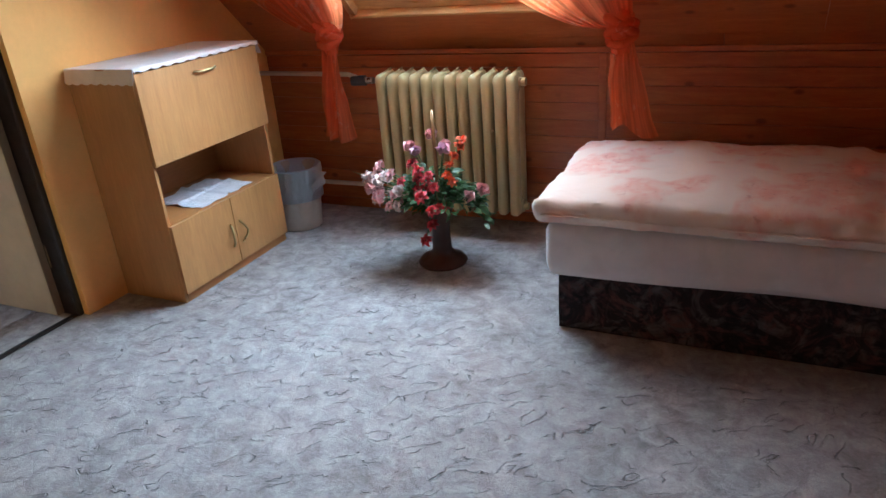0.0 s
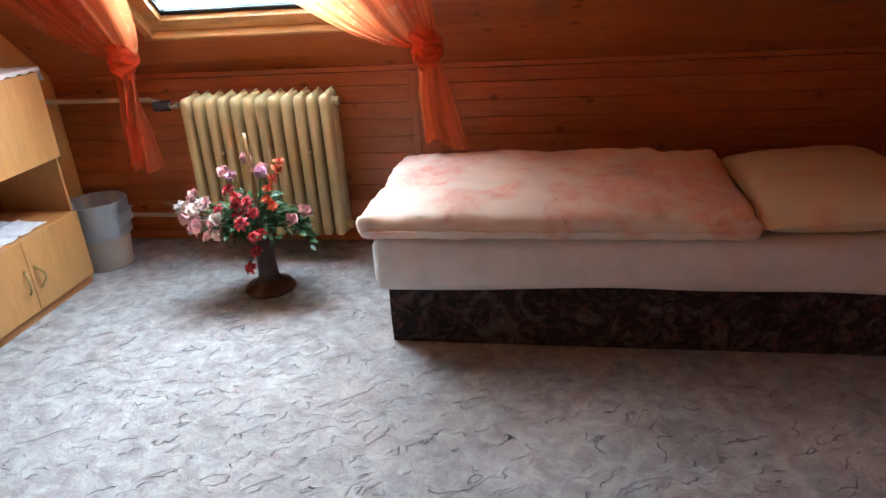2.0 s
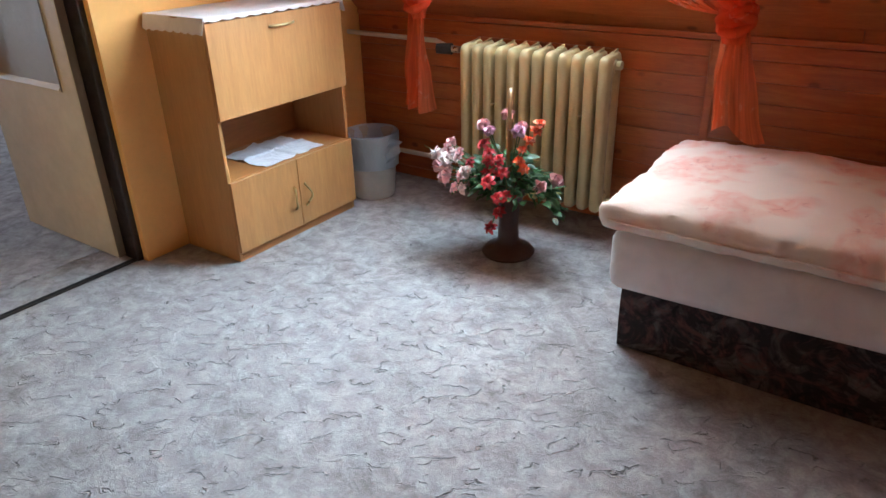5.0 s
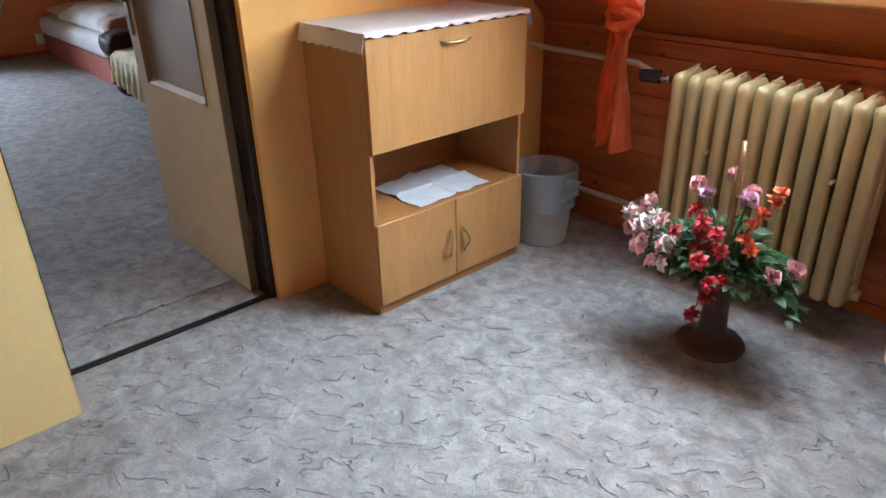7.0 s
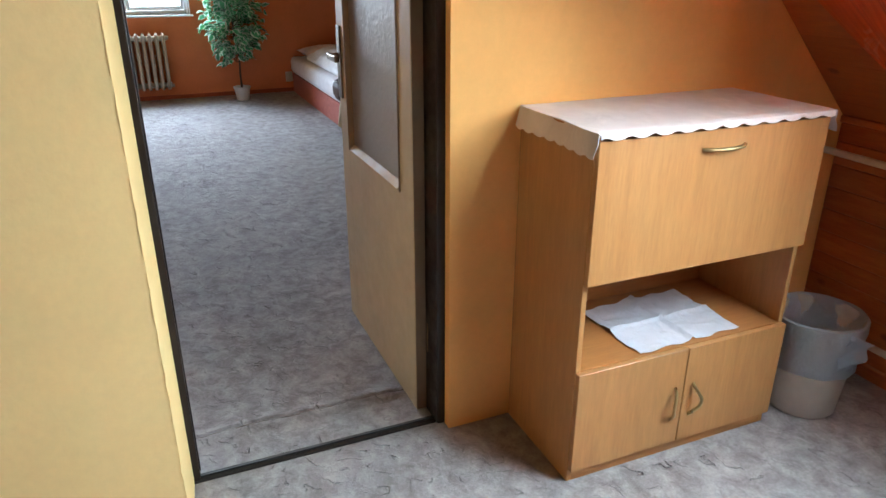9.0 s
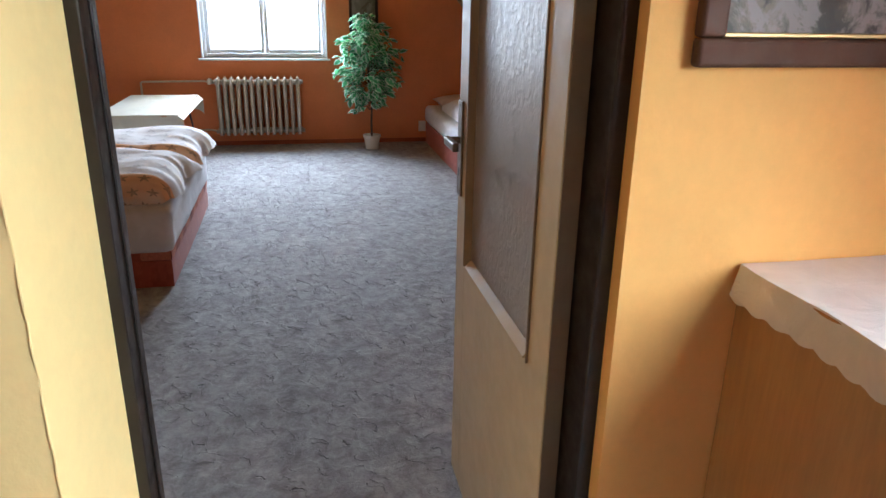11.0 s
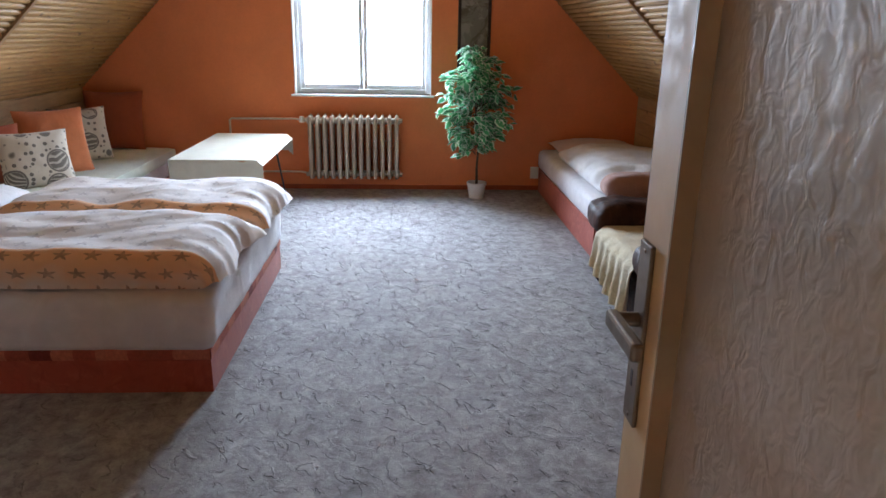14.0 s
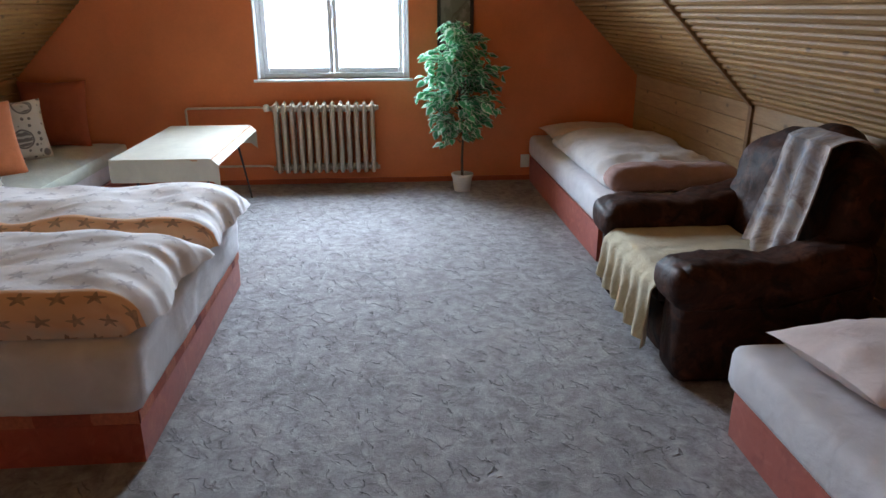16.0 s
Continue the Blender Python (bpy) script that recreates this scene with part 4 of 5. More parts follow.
part("flow_pipe", tube(bmesh.new(), [(-0.43, -0.02, 0.855), (0.2, -0.02, 0.85), (0.36, -0.13, 0.845), (0.42, -0.165, 0.845)], 0.013, 12), PIPE, pipe1)
part("return_pipe", tube(bmesh.new(), [(-0.43, -0.02, 0.185), (0.34, -0.02, 0.19), (0.44, -0.13, 0.19), (0.50, -0.165, 0.19)], 0.013, 12), PIPE, pipe1)
part("pipe_clip", boxed(0.235, 0.255, -0.04, 0.076, 0.171, 0.203, bevel=0.003), PIPE, pipe1)


def writing_cabinet(x0, x1, y0, y1):
    c = thing("secretary_cabinet", "beech laminate secretary cabinet with closed flap, niche and two doors", "cabinet", ((x0 + x1) / 2, (y0 + y1) / 2, 0))
    ox, oy = (x0 + x1) / 2, (y0 + y1) / 2
    hx, hy = (x1 - x0) / 2, (y1 - y0) / 2
    T = 0.018
    for nm, a in (("side_panel", (-hx, hx - 0.004, -hy, -hy + T, 0, 1.092)), ("side_panel", (-hx, hx - 0.004, hy - T, hy, 0, 1.092))):
        part(nm, boxed(*a, bevel=0.0015, seg=1), BEECH, c)
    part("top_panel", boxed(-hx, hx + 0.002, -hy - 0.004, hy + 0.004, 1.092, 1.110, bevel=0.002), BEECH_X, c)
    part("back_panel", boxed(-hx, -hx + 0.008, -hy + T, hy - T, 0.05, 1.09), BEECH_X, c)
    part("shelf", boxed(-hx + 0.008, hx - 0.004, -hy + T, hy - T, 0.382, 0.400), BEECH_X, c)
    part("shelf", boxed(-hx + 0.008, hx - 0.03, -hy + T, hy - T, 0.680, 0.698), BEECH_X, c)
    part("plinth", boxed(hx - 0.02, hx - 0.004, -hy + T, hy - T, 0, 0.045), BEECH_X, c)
    for sy in (-1, 1):
        ya, yb = (-hy + 0.001, -0.0015) if sy < 0 else (0.0015, hy - 0.001)
        dr = part("cupboard_door", boxed(hx - 0.003, hx + 0.016, ya, yb, 0.048, 0.398, bevel=0.0015, seg=1), BEECH, c)
        yh = sy * 0.045
        arc = [(hx + 0.016 + 0.030 * math.sin(math.pi * k / 12), yh - sy * 0.016 * math.cos(2 * math.pi * k / 12) * 0.6, 0.145 + 0.12 * k / 12) for k in range(13)]
        part("handle", tube(bmesh.new(), arc, 0.0055, 8), BRASS, dr, "bowed brass handle")
    fl = part("drop_flap", boxed(hx - 0.003, hx + 0.016, -hy + 0.001, hy - 0.001, 0.682, 1.090, bevel=0.0015, seg=1), BEECH, c)
    arc = [(hx + 0.016 + 0.026 * math.sin(math.pi * k / 12) ** 0.6, -0.066 + 0.15 * k / 12, 1.038) for k in range(13)]
    part("handle", tube(bmesh.new(), arc, 0.0055, 8), BRASS, fl, "bowed brass handle")
    return c


CX0, CX1, CY0, CY1 = -2.828, -2.436, 2.158, 2.970
writing_cabinet(CX0, CX1, CY0, CY1)


def runner(u, v):
    """A lace runner over the cabinet's top, hanging over both ends."""
    L, over = CY1 - CY0 + 0.012, 0.058
    s = u * (L + 2 * over)
    scal = 0.006 * abs(math.sin(s * 55))
    x = CX0 + 0.004 + v * (CX1 - CX0 + 0.018) + (scal if v == 1 else 0)
    lift = 1.1125 + 0.0012 * fnoise(s * 9, v * 5)
    if s < over:
        e = 0.008 * abs(math.sin(v * 24)) if u == 0 else 0
        return x, CY0 - 0.006 - 0.014 * (over - s) / over - 0.004 * math.sin(v * 9), lift - (over - s) - e
    if s > over + L:
        e = 0.008 * abs(math.sin(v * 24)) if u == 1 else 0
        return x, CY1 + 0.006 + 0.014 * (s - over - L) / over, lift - (s - over - L) - e
    drop = 0.012 * max(0, (v - 0.96) / 0.04) if v > 0.96 else 0
    return x, CY0 - 0.006 + s - over, lift - drop


lr = thing("lace_runner", "white lace runner with scalloped edge on the cabinet", "table runner")
part("cloth", sheet(bmesh.new(), 130, 40, runner, 0.0015), LACE, lr)


def lace_edge(u, v):
    y = CY0 - 0.004 + (CY1 - CY0 + 0.008) * u
    return CX1 + 0.0235 + 0.003 * v, y, 1.1105 - v * (0.006 + 0.012 * abs(math.sin(y * 42)) ** 0.7)


part("lace_edge", sheet(bmesh.new(), 200, 3, lace_edge, 0.0012), LACE, lr, "scalloped lace edging")


def doily(u, v):
    x, y = (u - 0.5) * 0.31, (v - 0.5) * 0.41
    e = max(abs(u - 0.5), abs(v - 0.5)) * 2
    k = 1 + (0.025 * math.sin(34 * (x - 1.7 * y)) if e > 0.99 else 0)
    z = 0.003 + 0.009 * abs(fnoise(u * 3, v * 3)) + 0.010 * math.exp(-((v - 0.52) / 0.02) ** 2) + 0.007 * math.exp(-((u - 0.5) / 0.025) ** 2)
    z += 0.014 * max(0, fnoise(u * 6 + 3, v * 5)) * max(0, e - 0.4)
    a = radians(2)
    return -2.607 + k * (x * math.cos(a) - y * math.sin(a)), 2.592 + k * (x * math.sin(a) + y * math.cos(a)), 0.401 + z


tagged(part("doily", sheet(bmesh.new(), 60, 80, doily, 0.0015), DOILY), "creased white cloth with wavy edge in the cabinet's niche", "cloth")

bn = thing("waste_bin", "pale plastic waste bin with a blue bag, beside the cabinet", "waste bin", (-2.475, 3.19, 0))
part("bucket", lathe(bmesh.new(), [(0.0, 0.0), (0.112, 0.0), (0.118, 0.006), (0.148, 0.352), (0.154, 0.356), (0.154, 0.368), (0.147, 0.368), (0.140, 0.352), (0.110, 0.012), (0.0, 0.012)], n=40), BIN, bn)
part("bin_bag", lathe(bmesh.new(), [(0.108, 0.10), (0.140, 0.35), (0.150, 0.378), (0.158, 0.374), (0.158, 0.34), (0.152, 0.26), (0.150, 0.185)], n=48, wobble=0.003), BAG, bn, "thin blue bag folded over the rim")
part("bag_tail", sheet(bmesh.new(), 10, 10, lambda u, v: (0.148 + 0.045 * u * (1 - 0.4 * v) + 0.012 * math.sin(9 * v + 3 * u), -0.03 + 0.07 * u - 0.04 * v, 0.365 - 0.14 * v * (1 - 0.3 * u) - 0.035 * u), 0.002), BAG, bn)


# flower arrangement
def petal_mesh(name, mat, rings, size, open_, wide, rnd):
    """A blossom of cupped, slightly ragged petals in rings round its heart."""
    b = bmesh.new()
    for q, n in enumerate(rings):
        f = (q + 1) / len(rings)
        for k in range(n):
            a = 2 * math.pi * (k + 0.5 * (q % 2)) / n + rnd.uniform(-0.2, 0.2)
            tilt = radians(8 + open_ * f + rnd.uniform(-12, 12))
            long = size * rnd.uniform(0.8, 1.15)
            grid = []
            for i in range(5):
                t = i / 4
                rowv = []
                for j in (-2, -1, 0, 1, 2):
                    w = long * wide * (0.35 + 0.65 * f) * math.sin(math.pi * min(0.93, 0.16 + 0.72 * t)) * j / 2
                    curl = tilt * (0.35 + 0.9 * t)
                    up = long * (0.10 + t * math.cos(curl)) - 0.14 * long * (j / 2) ** 2 * (1 if open_ < 60 else -0.6) + rnd.uniform(-0.05, 0.05) * long * t
                    out = long * (0.05 + 0.14 * f + t * math.sin(curl) * (0.55 + 0.45 * f)) - 0.10 * long * (j / 2) ** 2
                    rowv.append(b.verts.new((out * math.cos(a) - w * math.sin(a), out * math.sin(a) + w * math.cos(a), up)))
                grid.append(rowv)
            for i in range(4):
                for j in range(4):
                    b.faces.new((grid[i][j], grid[i][j + 1], grid[i + 1][j + 1], grid[i + 1][j]))
    lathe(b, [(0.0, 0.0), (size * 0.2, size * 0.1), (size * 0.2, size * 0.3), (0.0, size * 0.42)], n=8)
    return mesh_of(name, b, mat)


def leaves(b, pts, size, rnd, plump=0.36):
    """Pointed leaves, folded along the midrib, at the given (place, way) pairs."""
    lay = b.loops.layers.uv.active or b.loops.layers.uv.new("UVMap")
    for p, way in pts:
        s = size * rnd.uniform(0.7, 1.25)
        d = Vector(way).normalized()
        side = d.cross(Vector((rnd.uniform(-1, 1), rnd.uniform(-1, 1), 1.2))).normalized()
        up = side.cross(d)
        rows = []
        for t, w, dr in ((0.0, 0.03, 0.0), (0.28, plump, 0.03), (0.60, plump * 0.92, 0.0), (1.0, 0.01, -0.12)):
            c = Vector(p) + d * (t * s) + up * (dr * s)
            rows.append([b.verts.new(c + side * (-w * s * 0.62) + up * (0.16 * w * s)), b.verts.new(c), b.verts.new(c + side * (w * s * 0.62) + up * (0.16 * w * s))])
        for i in range(3):
            for j in range(2):
                f = b.faces.new((rows[i][j], rows[i][j + 1], rows[i + 1][j + 1], rows[i + 1][j]))
                for lp, uu in zip(f.loops, ((j, i), (j + 1, i), (j + 1, i + 1), (j, i + 1))):
                    lp[lay].uv = (uu[0] / 2, uu[1] / 3)


fa = thing("flower_arrangement", "artificial flowers in a footed brown vase before the radiator", "flower arrangement", (-1.425, 2.93, 0))
part("vase", lathe(bmesh.new(), [(0.0, 0.0), (0.122, 0.0), (0.126, 0.010), (0.110, 0.030), (0.068, 0.045), (0.050, 0.075), (0.046, 0.16), (0.052, 0.25), (0.085, 0.33), (0.105, 0.37), (0.098, 0.372), (0.07, 0.33), (0.0, 0.31)], n=40), VASE, fa, "brown glazed vase on a round foot")
rnd = random.Random(11)
rose = {c: petal_mesh("rose", PETALS[c], (3, 4, 5), 0.038, 12, 0.92, rnd) for c in ("pink", "lilac", "white")}
lily = {c: petal_mesh("blossom", PETALS[c], (4, 6, 7), size, open_, wide, rnd) for c, size, open_, wide in (
    ("red", 0.031, 74, 0.36), ("orange", 0.026, 60, 0.38), ("white", 0.029, 62, 0.50), ("pink", 0.030, 62, 0.50))}
blooms = [("rose", "pink", 0.00, -0.02, 0.66), ("rose", "lilac", -0.07, -0.05, 0.585), ("rose", "pink", -0.115, -0.02, 0.60), ("rose", "lilac", 0.065, -0.05, 0.60), ("rose", "pink", 0.045, 0.02, 0.60), ("rose", "pink", 0.20, -0.10, 0.40), ("rose", "pink", 0.24, -0.04, 0.415),
          ("rose", "pink", -0.27, -0.05, 0.49), ("rose", "white", -0.29, -0.09, 0.46), ("blossom", "white", -0.30, -0.02, 0.495), ("blossom", "white", -0.22, -0.10, 0.485), ("blossom", "white", -0.185, -0.13, 0.47), ("blossom", "white", -0.23, -0.14, 0.435),
          ("blossom", "pink", -0.26, -0.13, 0.40), ("blossom", "pink", -0.215, -0.17, 0.375), ("blossom", "pink", -0.165, -0.19, 0.36), ("blossom", "pink", -0.15, -0.16, 0.40), ("rose", "pink", -0.30, -0.10, 0.41), ("blossom", "white", -0.12, -0.2, 0.365), ("rose", "white", -0.11, -0.17, 0.43),
          ("blossom", "red", -0.04, -0.11, 0.515), ("blossom", "red", -0.085, -0.08, 0.54), ("blossom", "red", 0.02, -0.13, 0.50), ("blossom", "red", 0.05, -0.14, 0.45), ("blossom", "red", 0.055, -0.20, 0.355), ("blossom", "red", 0.08, -0.17, 0.36), ("blossom", "red", -0.13, -0.12, 0.46), ("blossom", "red", 0.01, -0.2, 0.42),
          ("blossom", "orange", 0.105, -0.08, 0.545), ("blossom", "orange", 0.12, -0.05, 0.58), ("blossom", "orange", 0.10, -0.1, 0.50), ("blossom", "orange", 0.125, -0.1, 0.47), ("blossom", "orange", 0.14, -0.03, 0.62), ("blossom", "orange", 0.15, -0.02, 0.65),
          ("blossom", "red", 0.0, -0.085, 0.235), ("blossom", "red", -0.035, -0.10, 0.155)]
for k in range(16):
    blooms.append(("blossom" if k % 3 else "rose", "white" if k % 2 else "pink", -0.21 + rnd.gauss(0, 0.055), -0.12 + rnd.gauss(0, 0.035), 0.425 + rnd.gauss(0, 0.04)))
for k in range(4):
    blooms.append(("blossom", "red", 0.0 + rnd.gauss(0, 0.07), -0.14 + rnd.gauss(0, 0.03), 0.455 + rnd.gauss(0, 0.05)))
for nm, c, x, y, z in blooms:
    ob = new(nm, (rose if nm == "rose" else lily)[c])
    way = Vector((x, y - 0.05, 0.16 + 0.2 * (z - 0.35)))
    ob.matrix_world = Matrix.Translation((x, y, z)) @ way.to_track_quat("Z", "Y").to_matrix().to_4x4() @ Matrix.Rotation(rnd.uniform(0, 6), 4, "Z") @ Matrix.Scale(rnd.uniform(0.88, 1.12), 4)
    ob.parent = fa
    mid = Vector((x * 0.45, y * 0.4, max(0.30, 0.5 * (z + 0.33))))
    part("stem", tube(bmesh.new(), [(x * 0.1, y * 0.1, 0.31), mid, (x, y, z + 0.005)], 0.0025, 5), LEAF_DARK, fa)
b = bmesh.new()
pts = []
for _ in range(420):
    a, e = rnd.uniform(0, 2 * math.pi), rnd.uniform(0.0, 1.0)
    r = rnd.uniform(0.05, 0.20)
    p = (r * math.cos(a) * 1.15, r * math.sin(a) * 0.8 - 0.03, 0.34 + 0.22 * (1 - (r / 0.2) ** 1.4) * e)
    pts.append((p, (math.cos(a) + rnd.uniform(-0.5, 0.5), math.sin(a) + rnd.uniform(-0.5, 0.5), rnd.uniform(-0.4, 0.7))))
for k in range(40):
    t = k / 40
    p = (0.14 + 0.15 * t, -0.06 - 0.03 * t + rnd.uniform(-0.03, 0.03), 0.43 - 0.13 * t + rnd.uniform(-0.03, 0.03))
    pts.append((p, (1, rnd.uniform(-0.9, 0.9), rnd.uniform(-0.9, 0.3))))
leaves(b, pts, 0.062, rnd)
tagged(part("leaves", b, LEAF_DARK, fa), kind="stuff")
hd = [(-0.43 * 0.10 * math.cos(math.pi * k / 24), 0.9 * 0.10 * math.cos(math.pi * k / 24), 0.36 + 0.42 * math.sin(math.pi * k / 24)) for k in range(25)]
part("basket_handle", tube(bmesh.new(), hd, 0.009, 8), BATTEN, fa, "tall arched wicker handle")
part("twig", tube(bmesh.new(), [(-0.2, -0.06, 0.42), (-0.34, -0.04, 0.43), (-0.48, 0.0, 0.455)], 0.003, 6, 0.5), LEAF_DARK, fa)


# curtains
def curtain(label, kx, ky, kz, top, tail_z, tail_x, tail_w, flip):
    """A sheer curtain knotted in the middle: gathered fan above, tail below."""
    c = thing("curtain", label, "curtain", (kx, ky, kz), group="curtains of the roof window")

    def fan(u, v):
        # v runs from the knot up the slope; u across the width
        near, spread = 0.085 * (u - 0.5), v ** 0.52
        uu = u + 0.035 * math.sin(7 * u + 3 * kx) * v
        x = near * (1 - spread) + spread * (top[0] + (top[1] - top[0]) * uu - kx)
        ph = 2 * math.pi * (6 * u + 0.5 * math.sin(5 * u + kx)) + 1.6 * fnoise(2 * u, 2 * v, kx)
        amp = (0.010 + 0.026 * v) * (0.55 + 0.6 * abs(fnoise(5 * u, 1.5 * v, kx + 3)) * 2)
        zz = (top[2] - kz) * v + 0.02 * fnoise(4 * u, 3 * v, kx) * v
        # it lies back against the slope soon above the knot
        away = 0.065 + (SLOPE1 - kz - ky - 0.065) * (1 - v) ** 2.2
        yy = SLOPE1 - kz - zz - away - ky + amp * math.sin(ph) + 0.010 * fnoise(u * 8, v * 6, kx) * v
        return x, yy, zz
    part("fan", sheet(bmesh.new(), 110, 36, fan, uv=(1, 1)), CURTAIN, c)

    def tail(u, v):
        spread = 0.30 + 0.70 * v ** 0.8
        x = tail_x * v + tail_w * spread * (u - 0.5) + 0.012 * fnoise(3 * v, 2 * u, kx)
        ph = 2 * math.pi * (1.7 * u + 0.25 * math.sin(5 * u + kx)) + 1.8 * v + 1.6 * fnoise(1.6 * u, 2.2 * v, kx + 1)
        yy = 0.046 * math.sin(ph) * (0.35 + 0.8 * v) * (0.7 + 0.8 * abs(fnoise(3 * u, 2 * v, 5 + kx))) + (0.05 if not flip else -0.015) * v
        yy += 0.010 * fnoise(9 * u, 5 * v, kx) * (1 - v)
        x += 0.018 * math.sin(ph * 0.5 + 1.0) * v
        zz = (tail_z - kz) * v + (0.035 * fnoise(2.2 * u, 0, kx) - 0.02 * (u - 0.5)) * v
        return x, yy, zz
    part("tail", sheet(bmesh.new(), 70, 34, tail, uv=(0.5, 0.6)), CURTAIN, c)
    k = bmesh.new()
    lathe(k, [(0.030, 0.10), (0.052, 0.06), (0.062, 0.02), (0.056, -0.02), (0.040, -0.06), (0.030, -0.10)], n=40, wobble=0.008)
    for a in range(3):
        tube(k, [((0.054 + 0.008 * math.sin(q + a)) * math.cos(2 * math.pi * q / 20), (0.052 + 0.008 * math.cos(2 * q + a)) * math.sin(2 * math.pi * q / 20), 0.035 * math.sin(2 * math.pi * q / 20 + a * 2.2) + 0.02 * (a - 1)) for q in range(21)], 0.020, 10)
    part("knot", k, CURTAIN, c)
    return c


curtain("orange sheer curtain tied in a knot beside the roof window", -2.13, 3.22, 1.10, (-2.80, -1.84, 1.80), 0.545, -0.02, 0.19, True)
curtain("orange sheer curtain tied in a knot, its tail on the bed", -0.60, 3.16, 1.10, (-1.53, -0.52, 1.80), 0.655, 0.06, 0.24, True)


# ---- beds ----
def bed(name, label, x0, x1, y0, y1, base_z, mat_z, base_mat, sheet_over=0.03, band=None, hem=0.0, crease=0.006):
    b = thing(name, label, "bed", ((x0 + x1) / 2, (y0 + y1) / 2, 0))
    hx, hy = (x1 - x0) / 2, (y1 - y0) / 2
    part("base", soft_box(bmesh.new(), -hx, hx, -hy, hy, 0.0, base_z, 0.012, step=0.5), base_mat, b)
    if band:
        part("trim_band", soft_box(bmesh.new(), -hx - 0.004, hx + 0.004, -hy - 0.004, hy + 0.004, base_z - 0.005, base_z + 0.055, 0.012, step=0.5), band, b)
    o = sheet_over
    mt = soft_box(bmesh.new(), -hx - o, hx + o, -hy - o, hy + o, base_z + (0.035 if band else 0), mat_z, 0.05, step=0.04, crease=crease)
    for v in mt.verts:
        # the sheet's lower edge sags unevenly
        low = max(0, 1 - (v.co.z - base_z) / 0.09)
        v.co.z -= hem * low * (0.75 - 0.75 * min(1, max(0, (v.co.x + hx) / (0.9 * hx))) + 0.22 * max(0, v.co.x / hx) + 0.3 * fnoise(2.5 * v.co.x, v.co.y))
    part("mattress", mt, SHEET, b, "mattress in a white fitted sheet")
    return b


b1 = bed("bed", "single bed on dark floral base with white sheet", -0.69, 1.32, 2.455, 3.40, 0.268, 0.485, DARK_FLORAL, 0.045, hem=0.034)
dv = thing("duvet", "folded duvet with pink floral print lying on the bed", "duvet", (-0.035, 2.85, 0.485))
part("cover", soft_box(bmesh.new(), -0.735, 0.735, -0.455, 0.45, 0.0, 0.088, 0.030, step=0.022, puff=0.052, crease=0.013, seed=3, ruck=0.010), PINK_FLORAL, dv)
seam = [(-0.70 + 1.40 * k / 60, -0.462 + 0.006 * fnoise(k * 0.4, 1), 0.040 + 0.006 * fnoise(k * 0.5, 3)) for k in range(61)]
part("seam", tube(bmesh.new(), seam, 0.0045, 6), PINK_FLORAL, dv)
tagged(part("pillow", pillow(bmesh.new(), 0.66, 0.88, 0.17, pose(1.03, 2.85, 0.545, 0, -3, 0), seed=2), PILLOW_CREAM), "cream pillow with faint floral print on the bed", "pillow")

# picture on the partition wall
pc = thing("framed_picture", "dark landscape picture in a brown wooden frame", "picture", (-2.83, 2.293, 1.454))
PH, PW = 0.42, 0.293
for y0, y1, z0, z1 in ((-PW, PW, 0, 0.045), (-PW, PW, PH - 0.045, PH), (-PW, -PW + 0.045, 0.045, PH - 0.045), (PW - 0.045, PW, 0.045, PH - 0.045)):
    part("frame_rail", boxed(0.002, 0.028, y0, y1, z0, z1, bevel=0.007, seg=3), PICTURE_WOOD, pc)
for y0, y1, z0, z1 in ((-PW + 0.045, PW - 0.045, 0.045, 0.053), (-PW + 0.045, PW - 0.045, PH - 0.053, PH - 0.045)):
    part("gilt_slip", boxed(0.004, 0.018, y0, y1, z0, z1, bevel=0.002), BRASS, pc)
part("canvas", boxed(0.003, 0.010, -PW + 0.04, PW - 0.04, 0.04, PH - 0.04), make_floral("dark_landscape", (0.06, 0.07, 0.05), ((0.20, 0.17, 0.14), (0.03, 0.03, 0.03), (0.28, 0.26, 0.25)), 6, (0.50, 0.58), 0.5, 0.05), pc)

# ---- things of the second room ----
dbl = bed("double_bed", "double bed on terracotta base with white sheets", -7.36, -5.66, -1.36, 0.656, 0.165, 0.465, TERRACOTTA, 0.018, CHECK, crease=0.016)


